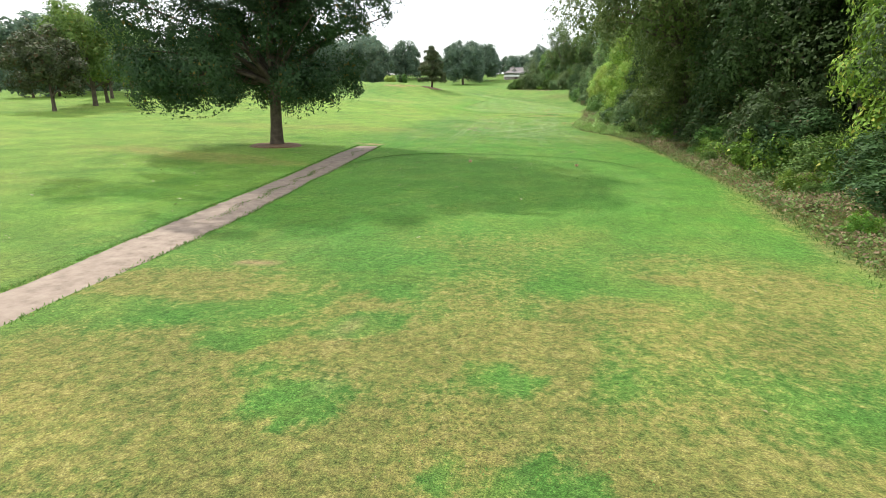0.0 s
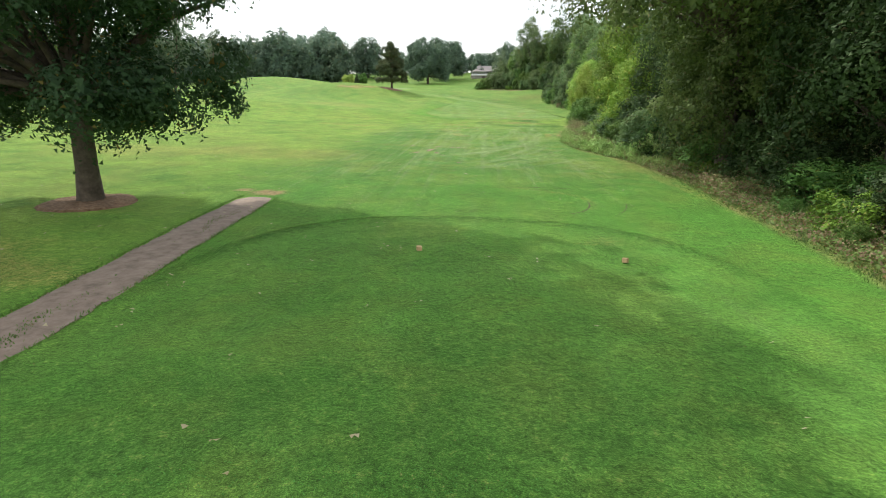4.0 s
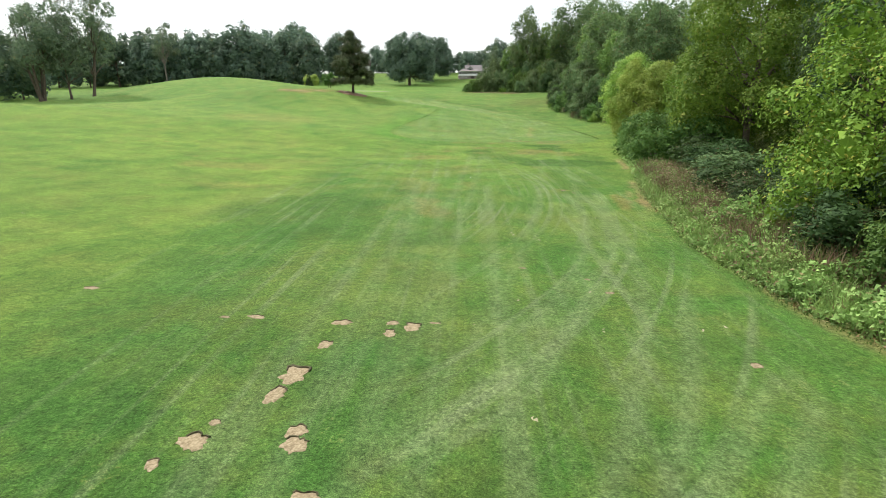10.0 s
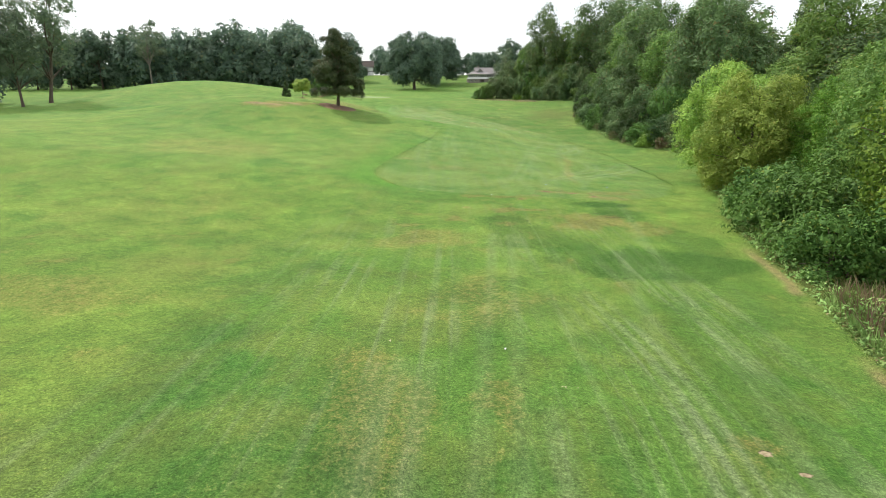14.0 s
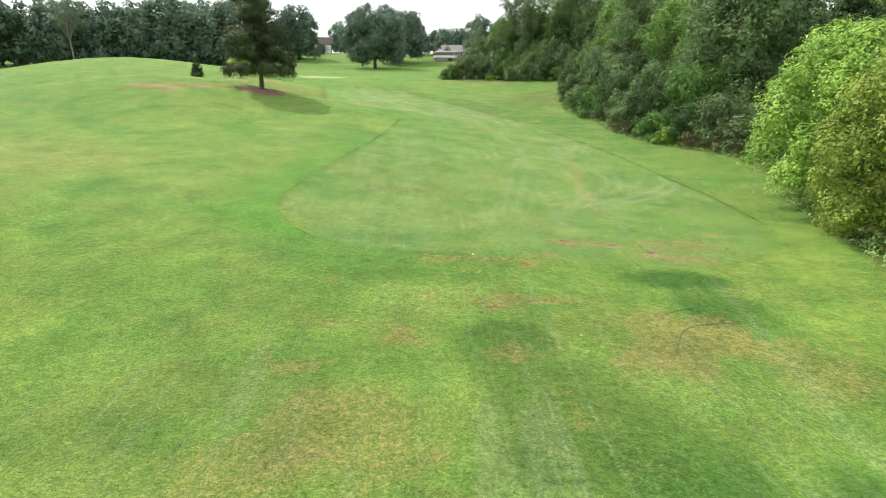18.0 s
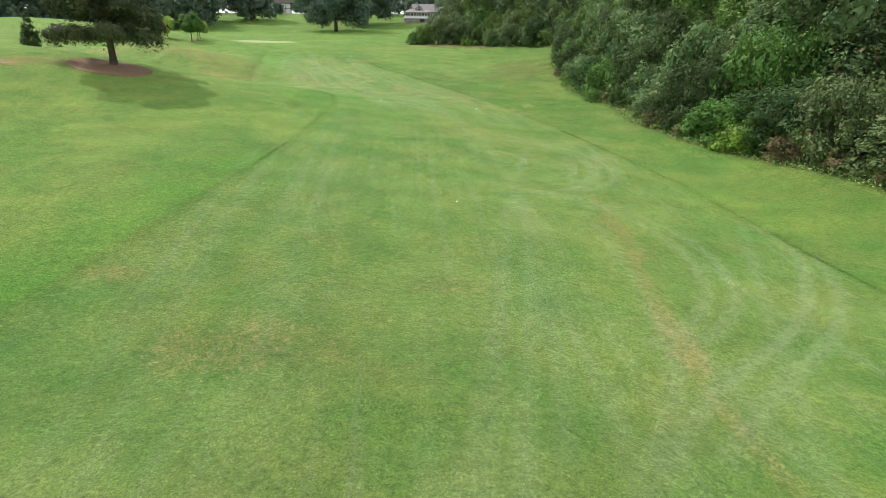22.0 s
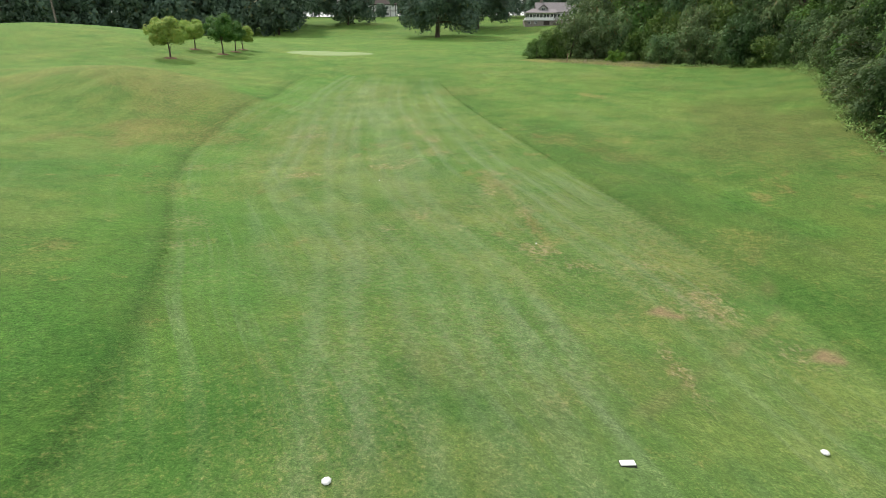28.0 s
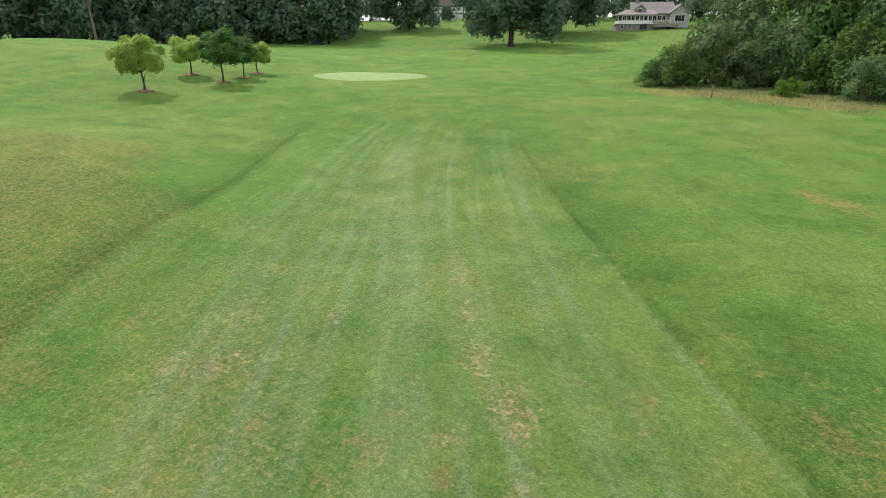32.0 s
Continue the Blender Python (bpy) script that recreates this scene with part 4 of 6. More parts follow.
def tree(name, seed, height, radius, low, trunk, mat, bark, clumps, per, clump_size, size, label, category="tree", count=11, stems=1, limbs=22, lean=0.0, flat=0.35, shell=(0.72, 1.06), lobes=None, slim=0.56):
    rng = np.random.default_rng(seed)
    base = new(name)
    tagged(base, label, category)
    lobes = lobes or lobes_round(rng, height, radius, low, count)
    me, tips = crown_mesh("crown", rng, lobes, clumps, per, clump_size, size, mat, flat, shell=shell, slim=slim)
    trunks = []
    for s in range(stems):
        a = 2 * math.pi * s / stems + rng.uniform(0, 1)
        off = 0 if stems == 1 else 0.35
        tilt = lean if stems == 1 else 0.16
        rise = height * 0.85
        trunks.append([(((off + tilt * h * rise) * math.cos(a) + 0.1 * math.sin(h * 5 + s), (off + tilt * h * rise) * math.sin(a) + 0.1 * math.cos(h * 4 + s) - 0.1, h * rise - 0.4 * (h == 0)), trunk * w)
                       for h, w in ((0, 1.35), (0.02, 1.12), (0.07, 0.95), (0.2, 0.85), (0.4, 0.68), (0.6, 0.48), (0.8, 0.28), (1.0, 0.1))])
    goals = tips[rng.choice(len(tips), min(limbs, len(tips)), replace=False)]
    attach("trunk", wood_mesh("trunk", rng, trunks, goals, bark, trunk * 0.5), base)
    attach("crown", me, base)
    return base


def plant(ob, x, y, size=1.0, turn=0.0, label="", wide=None, group="", sink=0.0):
    """A copy of a built tree or bush, standing on the ground at x, y."""
    wide = size if wide is None else wide
    c = copy_thing(ob, pose(x, y, at(x, y, sink), 0, 0, turn) @ Matrix.Diagonal((wide, wide, size, 1)))
    return tagged(c, label, "", group)


def place(ob, x, y, turn=0.0, size=1.0, wide=1.0):
    ob.matrix_basis = pose(x, y, at(x, y), 0, 0, turn) @ Matrix.Diagonal((wide, wide, size, 1))
    return ob


def oak_lobes():
    r = np.random.default_rng(6)
    out = [(-0.5, 0.3, 9.4, 3.4, 3.4, 3.4), (-0.3, -0.3, 14.5, 5.6, 6.0, 5.5), (0.3, 0.2, 21, 4.0, 3.8, 2.6)]
    for z, wide, size, count in ((4.8, 3.0, 1.8, 7), (7.4, 4.3, 2.2, 8), (11.0, 6.2, 2.7, 9), (14.5, 7.6, 3.2, 9), (17.5, 7.0, 3.2, 8), (20.5, 4.4, 2.8, 6)):
        for k in range(count):
            a = 2 * math.pi * (k + 0.5 * (z > 7) * (z < 15)) / count + r.uniform(-0.2, 0.2)
            if z < 6 and abs(a % 6.283 - 5.1) < 0.9:
                continue
            w = wide * (0.66 if math.cos(a) < -0.3 and math.sin(a) > -0.45 else 1.0) * r.uniform(0.82, 1.12) * ((0.62 if z > 9 else 0.45) if math.sin(a) > 0.4 else 1.45 if math.sin(a) < -0.6 and z > 10 else 1.0)
            out.append((w * math.cos(a) - 0.4, w * math.sin(a), z + r.uniform(-0.8, 0.8), size, size * r.uniform(0.8, 1.15), size * r.uniform(0.62, 0.85)))
    # low boughs that hang in separate tufts
    for k, (a, w) in enumerate(((-0.3, 4.9), (0.35, 4.8), (1.2, 2.6), (2.0, 2.8), (2.7, 4.2), (3.25, 4.9), (3.65, 6.0), (3.98, 7.0), (4.3, 7.3), (4.7, 6.6), (5.55, 4.8))):
        out.append((w * math.cos(a) - 0.6, w * math.sin(a), 4.5 + 0.5 * math.sin(k * 2.4), 1.5, 1.3, 1.25))
        out.append((w * 0.9 * math.cos(a + 0.12) - 0.6, w * 0.9 * math.sin(a + 0.12), 3.4 + 0.4 * math.sin(k * 3.1), 0.8, 0.75, 0.75))
    return out + [(-3.2, -3.8, 7.2, 2.4, 2.2, 1.8), (-2.6, -2.2, 5.6, 1.5, 1.5, 1.2), (-5.8, -5.0, 7.4, 2.4, 2.2, 1.7), (-4.6, -5.2, 3.8, 1.5, 1.4, 1.1), (4.0, -1.2, 3.9, 1.3, 1.4, 1.1), (-4.8, 1.0, 5.6, 1.9, 1.9, 1.4), (-5.6, -5.4, 4.9, 1.7, 1.7, 1.2), (4.7, 2.8, 5.3, 1.3, 1.2, 1.0), (4.5, 3.0, 4.1, 0.9, 0.9, 0.8), (6.6, 1.0, 9.6, 2.2, 2.2, 1.6), (5.6, -2.0, 7.6, 1.6, 1.6, 1.2)]


place(tree("oak_tree", 5, 23, 8.5, 2.6, 0.42, OAK_LEAF, BARK, 2600, 66, 0.5, 0.2, "large dark green oak tree beside the cart path", limbs=110, lean=0.03, lobes=oak_lobes()), -16.3, 33.9)

far_a = tree("far_tree", 11, 22, 9.5, -0.5, 0.35, FAR_HAZE_LEAF, BARK, 215, 16, 1.15, 1.28, "tall green broadleaf tree in a distant wood", count=24)
far_b = tree("far_tree", 12, 24, 9, -0.5, 0.35, FAR_HAZE_LEAF, BARK, 215, 16, 1.15, 1.28, "tall dark green broadleaf tree in a distant wood", count=24)
far_c = tree("far_tree", 13, 20, 9, -0.5, 0.3, FAR_HAZE_LEAF, BARK, 215, 16, 1.1, 1.22, "broad green tree at the edge of a distant wood", count=24)
rng = np.random.default_rng(77)
WOOD = "trees of the distant wood"
for ob, x, y in ((far_a, -84, 302), (far_b, -94, 303), (far_c, -104, 301)):
    tagged(place(ob, x, y), group=WOOD)
for k, (x, y) in enumerate(((-115, 302), (-126, 299), (-137, 301), (-148, 297), (-159, 298), (-171, 294), (-184, 292), (-197, 289), (-92, 316), (-112, 318), (-135, 316), (-160, 314), (-190, 310),
                            (-212, 288), (-228, 284), (-243, 281), (-260, 277), (-280, 272), (-100, 335), (-76, 338), (-125, 332), (-150, 330), (-178, 325), (-300, 268), (-320, 262))):
    plant((far_b, far_a, far_b, far_c)[k % 4], x, y, rng.uniform(0.92, 1.2), rng.uniform(0, 360), group=WOOD)
for k, (x, y) in enumerate(((-165, 150), (-180, 175), (-195, 200), (-215, 225), (-235, 180), (-175, 125), (-190, 100), (-160, 215), (-245, 250), (-150, 100), (-270, 220))):
    plant((far_b, far_a)[k % 2], x, y, rng.uniform(0.8, 1.0), rng.uniform(0, 360), group=WOOD)
for k, (x, y, s) in enumerate(((-60, 388, 0.55), (-92, 385, 0.6), (-104, 378, 0.7), (-118, 372, 0.8), (-70, 400, 0.7), (-44, 392, 0.55), (-10, 352, 0.6), (6, 350, 0.75), (18, 345, 0.8), (30, 338, 0.85), (-22, 360, 0.5), (44, 325, 0.9), (-62, 372, 0.3), (-52, 380, 0.4), (-82, 366, 0.34), (-72, 364, 0.26), (-32, 374, 0.5), (-14, 368, 0.55), (-3, 364, 0.6))):
    plant((far_c, far_b, far_a)[k % 3], x, y, s, rng.uniform(0, 360), "broadleaf tree on the far rise beside houses")

far_oak = tree("oak_tree", 21, 22, 12, 0.6, 0.6, FAR_HAZE_LEAF, BARK, 760, 28, 1.0, 0.7, "large round green oak tree standing on mown grass", count=28)
place(far_oak, -35, 295)
plant(far_oak, -28, 321, 0.95, 130)

wood_a = tree("woodland_tree", 31, 14, 5.4, -0.3, 0.22, WOOD_LEAF, BARK, 420, 54, 0.62, 0.25, "leafy green woodland tree at the edge of the rough", count=24)
wood_b = tree("woodland_tree", 32, 17, 6.2, -0.3, 0.28, DARK_LEAF, BARK, 500, 50, 0.66, 0.26, "dark green woodland tree in a dense wood", count=24)
wood_c = tree("woodland_tree", 33, 9.6, 4.4, -0.6, 0.2, YELLOW_LEAF, BARK, 480, 50, 0.46, 0.2, "bright yellow-green tree at the edge of the rough", count=24)
wood_f = tree("woodland_tree", 36, 15.6, 6.2, -0.2, 0.28, LIME_LEAF, BARK, 620, 54, 0.6, 0.24, "olive-green tree at the edge of the rough", count=22)
maple = tree("young_maple", 39, 9.6, 3.9, 0.3, 0.14, MAPLE_LEAF, BARK, 300, 50, 0.5, 0.19, "yellow-green young maple with layered boughs at the wood's edge", count=15, limbs=40, shell=(0.45, 1.06))
wood_d = tree("tall_woodland_tree", 34, 20, 6.6, -0.4, 0.3, WOOD_LEAF, BARK, 260, 46, 0.85, 0.39, "tall green woodland tree on the bank", count=24)
wood_e = tree("tall_woodland_tree", 35, 19, 7.0, -0.4, 0.3, GREY_LEAF, BARK, 260, 46, 0.85, 0.38, "tall rounded grey-green tree on the bank", count=20)
wood_g = tree("woodland_tree", 37, 16, 5.8, -0.3, 0.26, OLIVE_LEAF, BARK, 500, 50, 0.66, 0.26, "olive-green woodland tree in a dense wood", count=24)
spreading = tree("spreading_oak", 38, 21, 12, 7.5, 0.45, OLIVE_LEAF, BARK, 620, 56, 0.8, 0.3, "spreading oak that leans out of the wood over the mown grass", count=26, limbs=90, shell=(0.45, 1.02))
bush_a = tree("bush", 41, 4.2, 2.6, -0.4, 0.07, DARK_LEAF, BARK, 110, 32, 0.42, 0.21, "dense dark green bush at the foot of the wood", "bush", count=18, stems=3, limbs=8)
bush_b = tree("bush", 42, 4.0, 2.5, -0.4, 0.07, GREY_LEAF, BARK, 110, 32, 0.42, 0.21, "grey-green bush at the foot of the wood", "bush", count=18, stems=3, limbs=8)
bush_c = tree("bush", 43, 3.6, 2.6, -0.4, 0.07, FRESH_LEAF, BARK, 110, 32, 0.42, 0.21, "leafy green bush at the foot of the wood", "bush", count=18, stems=3, limbs=8)
bush_d = tree("bush", 44, 2.2, 1.7, -0.3, 0.05, LIME_LEAF, BARK, 90, 24, 0.28, 0.18, "low bright green bush in the undergrowth", "bush", count=8, stems=3, limbs=6)
bush_e = tree("bush", 45, 1.6, 1.4, -0.3, 0.04, DRY_WEED, BARK, 60, 20, 0.25, 0.2, "rust-brown withered bush at the foot of the wood", "bush", count=7, stems=3, limbs=6)


def edge(y):
    return float(np.interp(y, ROUGH_Y, ROUGH_X))


def gap(x, y):
    """True near the open lane that leads up to the timber house."""
    k = min(max(((x - 14) * 22 + (y - 122) * 25.5) / (22 * 22 + 25.5 * 25.5), 0), 1)
    return math.hypot(x - 14 - 22 * k, y - 122 - 25.5 * k) < 6.0


def canopy(x, y, size, tall=20.0):
    """A tree's size on the bank, kept under the canopy, which rises evenly towards the far end."""
    top = (4.2 + 0.232 * math.hypot(x + 1, y - 79)) * (0.88 if x > 29 and y < 160 else 1.0)
    return min(size, (top * rng.uniform(0.94, 1.02) - at(x, y)) / tall)


BANK = "trees of the wooded bank"
for ob, x, y in ((wood_a, 18.5, 18.5), (wood_b, 19.11, 33.04), (wood_c, 16.9, 115.1), (bush_a, 13.5, 30), (bush_b, 13.78, 53.7), (bush_c, 13.17, 95.16), (bush_d, 12.2, 28), (bush_e, 18.8, 136.96)):
    place(ob, x, y, rng.uniform(0, 360))
place(wood_d, 31.8, 127.11, 40, 0.72, 0.85), place(wood_e, 27.83, 147.19, 120, 1.0, 1.0)
# dark wood by the first tee
for k, (x, y, s) in enumerate(((20, 10, 1), (21.5, 27, 1.1), (19.74, 39.65, 1.05), (17.18, 47.16, 0.95), (16.91, 55.57, 1.0), (18.79, 62.37, 1.05), (18, 70.05, 0.8), (20.82, 76.74, 0.95), (16.71, 39.21, 0.9), (17.5, 20, 0.85))):
    plant(wood_b if y > 66 else wood_g if 40 < y < 58 else wood_b, x, y, s, rng.uniform(0, 360), group=BANK)
for k, y in enumerate(np.arange(66, 90, 3.6)):
    plant((bush_a, bush_b, bush_a)[k % 3], edge(y) + rng.uniform(5.2, 6.2), y, rng.uniform(0.45, 0.65), rng.uniform(0, 360), wide=rng.uniform(0.8, 1.1), group="bushes along the wood's edge")
place(wood_g, 15.6, 50.5, 30), place(spreading, 13.6, 48.6, 20)
place(wood_f, 18.2, 90.0, 100), place(maple, 12.7, 68.4, 40), plant(wood_b, 20.2, 79.4, 0.75, 90), plant(wood_b, 16.2, 64.43, 0.8, 40), plant(maple, 17.0, 24.2, 1.35, 70, "bright yellow-green maple hanging out of the wood", wide=1.05), plant(wood_c, 16.1, 109.2, 0.88, 200), plant(wood_f, 19.4, 104.5, 0.5, 200)
plant(wood_a, 21.5, 97, 0.75, 40), plant(wood_a, 18.68, 99.16, 0.62, 140), plant(wood_a, 22.89, 107.3, 0.65, 200), plant(wood_a, 27.9, 113.6, 0.7, 30)
for k, y in enumerate(np.arange(2, 112, 13)):
    plant((wood_d, wood_e)[k % 2], edge(y) + rng.uniform(17, 22), y + rng.uniform(-2, 2), rng.uniform(0.8, 0.95) * (0.5 if y > 70 else 1), rng.uniform(0, 360), group=BANK)
for k, y in enumerate(np.arange(116, 240, 8.2)):
    x = edge(min(y, 212)) + rng.uniform(12, 16)
    if gap(x, y):
        continue
    size = canopy(x, y, rng.uniform(0.85, 1.1) * float(np.interp(y, (116, 150, 180, 240), (0.85, 0.98, 1.1, 1.25))))
    plant((wood_d, wood_e, wood_d)[k % 3], x, y + rng.uniform(-1.5, 1.5), size, rng.uniform(0, 360), wide=max(size, 0.8), group=BANK)
for k, y in enumerate(np.arange(116, 236, 20)):
    x = edge(min(y, 212)) + rng.uniform(22, 30)
    if gap(x, y):
        continue
    size = canopy(x, y, rng.uniform(0.95, 1.1) * float(np.interp(y, (116, 150, 180, 240), (0.95, 1.08, 1.2, 1.3))))
    plant((wood_e, wood_d)[k % 2], x, y + rng.uniform(-2, 2), size, rng.uniform(0, 360), wide=max(size, 0.85), group=BANK)
for x, y, s in ((46.59, 158.24, 1.0), (53.84, 151.2, 1.05), (38.25, 163.12, 1.0), (60, 160, 1.1), (51.19, 142.49, 0.9)):
    plant((wood_d, wood_e)[int(x) % 2], x, y, canopy(x, y, s), rng.uniform(0, 360), wide=0.95, group=BANK)
HEDGE = "bushes along the wood's edge"
for k, y in enumerate(np.arange(8, 66, 4.2)):
    plant((bush_a, bush_c, bush_a)[k % 3], edge(y) + rng.uniform(4.0, 5.0), y, rng.uniform(0.45, 0.75), rng.uniform(0, 360), wide=rng.uniform(0.75, 1), group=HEDGE)
for x, y, s, w in ((12.0, 91.2, 0.85, 0.85), (13.0, 94.4, 1.15, 1.1), (15.0, 90.4, 1.1, 1.1), (13.6, 98.4, 1.1, 1.1), (13.9, 101.6, 0.95, 0.95)):
    plant(bush_c, x, y, s, rng.uniform(0, 360), wide=w, group=HEDGE)
ys = np.arange(121, 222, 3.7)
for k, y in enumerate(ys):
    x = edge(y)
    plant((bush_a, bush_b, bush_c, bush_b, bush_a)[(k * 7) % 5], x + rng.uniform(2.1, 2.9), y, rng.uniform(0.75, 1.3), rng.uniform(0, 360), wide=rng.uniform(0.95, 1.15), group=HEDGE)
    plant((bush_b, bush_a, bush_c, bush_b)[(k * 5) % 4], x + rng.uniform(5.5, 7.5), y + 1.5, rng.uniform(1.4, 2.1) * (0.45 if gap(x + 6.5, y + 1.5) else 1), rng.uniform(0, 360), wide=rng.uniform(1.2, 1.5), group=HEDGE)
for x, y, s, w in ((-6.6, 237.2, 0.8, 0.9), (-4.6, 238.6, 1.25, 1.1), (-1.8, 240, 1.7, 1.3), (1.9, 238.6, 1.2, 1.3), (5.0, 238, 1.8, 1.3), (8.6, 235.2, 1.2, 1.2), (11.5, 234.5, 1.9, 1.4), (14.5, 231, 1.3, 1.2), (17.5, 229, 2.1, 1.4), (2, 245, 2.2, 1.8), (8.5, 242, 2.4, 1.8), (15, 238, 2.5, 1.8), (21, 232, 2.5, 1.8)):
    plant((bush_b, bush_c, bush_b)[int(abs(x * 3)) % 3], x, y, s, rng.uniform(0, 360), wide=w, group=HEDGE)
for k, (x, y, s, w) in enumerate(((3.5, 247, 0.62, 0.6), (9, 245, 1.1, 0.9), (14.5, 244, 1.45, 1.15), (21, 241, 1.45, 1.3), (28, 232, 1.4, 1.3))):
    plant((wood_e, wood_d)[k % 2], x, y, s, rng.uniform(0, 360), wide=w, group=BANK)
for x, y, s, w in ((10.8, 229.2, 1.0, 1.0), (13.8, 226.8, 1.25, 1.1), (16.4, 224.2, 1.1, 1.0), (18.8, 221.4, 1.35, 1.1), (14.6, 230, 1.9, 1.3), (20.5, 225, 2.0, 1.3), (11.6, 58.8, 0.95, 0.95), (11.9, 55.2, 0.8, 0.9), (12.8, 63.2, 1.2, 1.1)):
    plant((bush_b, bush_c, bush_a)[int(x * 7) % 3], x, y, s, rng.uniform(0, 360), wide=w, group=HEDGE)
for x, y, s in ((11.93, 33.76, 0.7), (13.2, 21, 1.0), (12.47, 64.63, 0.8), (15.73, 140.44, 1.0), (10.88, 170.98, 0.8), (13, 231, 0.8), (18.3, 128.92, 0.7)):
    plant(bush_d, x if y < 100 else edge(y) + 1.0, y, s, rng.uniform(0, 360))
for x, y, s in ((14.2, 145.5, 0.6), (17.92, 134.41, 0.75), (12.7, 152.99, 0.5), (13.52, 149.07, 0.9), (12.39, 160.65, 0.7), (19.31, 131.36, 0.6), (12.55, 73.11, 0.6), (14.06, 177.76, 0.9)):
    plant(bush_e, x if y < 100 else edge(y) + 1.1, y, s, rng.uniform(0, 360))

def pine_lobes():
    """Uneven tiers of tufted boughs with gaps between them."""
    r = np.random.default_rng(19)
    out = [(0, 0, 4.6, 1.6, 1.6, 2.6), (0, 0, 8.2, 1.1, 1.1, 2.0)]
    for z, wide, size, count in ((2.3, 3.1, 0.95, 7), (3.7, 3.3, 1.05, 8), (5.1, 3.0, 1.0, 7), (6.4, 2.6, 0.95, 7), (7.7, 2.1, 0.9, 6), (8.9, 1.4, 0.8, 5), (10.1, 0.5, 0.7, 3)):
        turn = r.uniform(0, 6)
        for k in range(count):
            a, w = turn + 2 * math.pi * k / count + r.uniform(-0.25, 0.25), wide * r.uniform(0.72, 1.15)
            s = size * r.uniform(0.8, 1.2)
            out.append((w * math.cos(a), w * math.sin(a), z + r.uniform(-0.45, 0.45), s, s, s * 0.55))
            out.append((0.5 * w * math.cos(a), 0.5 * w * math.sin(a), z - 0.15, s * 0.75, s * 0.75, s * 0.4))
    return out


pine = tree("pine_tree", 51, 10.7, 4.2, 1.4, 0.26, PINE_NEEDLE, BARK, 1250, 34, 0.27, 0.28, "mature pine tree on a ring of brown mulch", lobes=pine_lobes(), shell=(0.5, 1.05), limbs=70, slim=0.24)
place(pine, -25.6, 147.2)
place(tree("small_conifer", 52, 2.8, 0.8, 0.0, 0.05, DARK_LEAF, BARK, 130, 20, 0.12, 0.13, "small pointed conifer on the bank", lobes=[(0, 0, 0.6, 0.8, 0.8, 0.55), (0, 0, 1.3, 0.62, 0.62, 0.55), (0, 0, 1.95, 0.4, 0.4, 0.5), (0, 0, 2.5, 0.18, 0.18, 0.4)], limbs=8), -35.9, 153.9)
spruce = tree("tall_spruce", 53, 17, 3.4, 0.5, 0.2, DARK_LEAF, BARK, 260, 30, 0.5, 0.42, "tall dark pointed spruce among the bank's trees", lobes=[(0, 0, 2 + 1.5 * k, 3.3 - 0.33 * k, 3.3 - 0.33 * k, 0.9) for k in range(10)], limbs=20)
place(spruce, 39.6, 150)
young = tree("young_tree", 61, 5.7, 2.5, 1.9, 0.13, YOUNG_LEAF, BARK, 380, 24, 0.3, 0.24, "small round tree with yellowing leaves on mown grass", count=10)
young_b = tree("young_tree", 62, 5.7, 2.3, 1.8, 0.12, FRESH_LEAF, BARK, 300, 24, 0.3, 0.26, "small round green tree on mown grass", count=10)
YOUNG = "row of young trees"
tagged(place(young, -54, 213.2, 0, 0.88, 0.92), group=YOUNG), tagged(place(young_b, -51.2, 221, 0, 0.95, 0.95), group=YOUNG)
plant(young, -56.5, 222.3, 0.82, 80, group=YOUNG), plant(young_b, -51.6, 225, 0.8, 60, group=YOUNG), plant(young, -52.8, 229.2, 0.72, 200, group=YOUNG)

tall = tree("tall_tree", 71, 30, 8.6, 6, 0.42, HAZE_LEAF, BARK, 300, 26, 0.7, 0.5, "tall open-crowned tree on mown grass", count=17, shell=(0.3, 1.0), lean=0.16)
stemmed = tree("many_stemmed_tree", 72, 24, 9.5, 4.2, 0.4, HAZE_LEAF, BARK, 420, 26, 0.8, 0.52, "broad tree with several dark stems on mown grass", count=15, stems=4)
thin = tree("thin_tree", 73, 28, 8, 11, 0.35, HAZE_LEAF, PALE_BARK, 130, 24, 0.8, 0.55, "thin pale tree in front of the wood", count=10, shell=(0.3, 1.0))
place(thin, -142, 284)
place(tall, -106.3, 188.5, 60), place(stemmed, -114, 180)
plant(tall, -108.5, 183, 0.72, 140)
plant(thin, 1.5, 268, 0.58, 50, "thin grey tree behind the hedge"), plant(thin, 12, 256, 0.46, 90, "thin grey tree behind the hedge")
field = tree("field_tree", 74, 13, 5.6, 2.6, 0.3, WOOD_LEAF, BARK, 420, 24, 0.6, 0.42, "broad green tree with a clear stem on mown grass", count=20)
dusky = tree("field_tree", 75, 9.5, 4.2, 1.6, 0.22, PINE_NEEDLE, BARK, 330, 24, 0.42, 0.32, "dusky small tree with a short stem on mown grass", count=14)
place(dusky, -54.8, 56), place(field, -58, 66)
for x, y, s in ((-62, 73, 0.88), (-72, 86, 0.92), (-75, 95, 0.95), (-82, 104, 0.92), (-63, 52, 0.6)):
    plant(field, x, y, s, rng.uniform(0, 360))
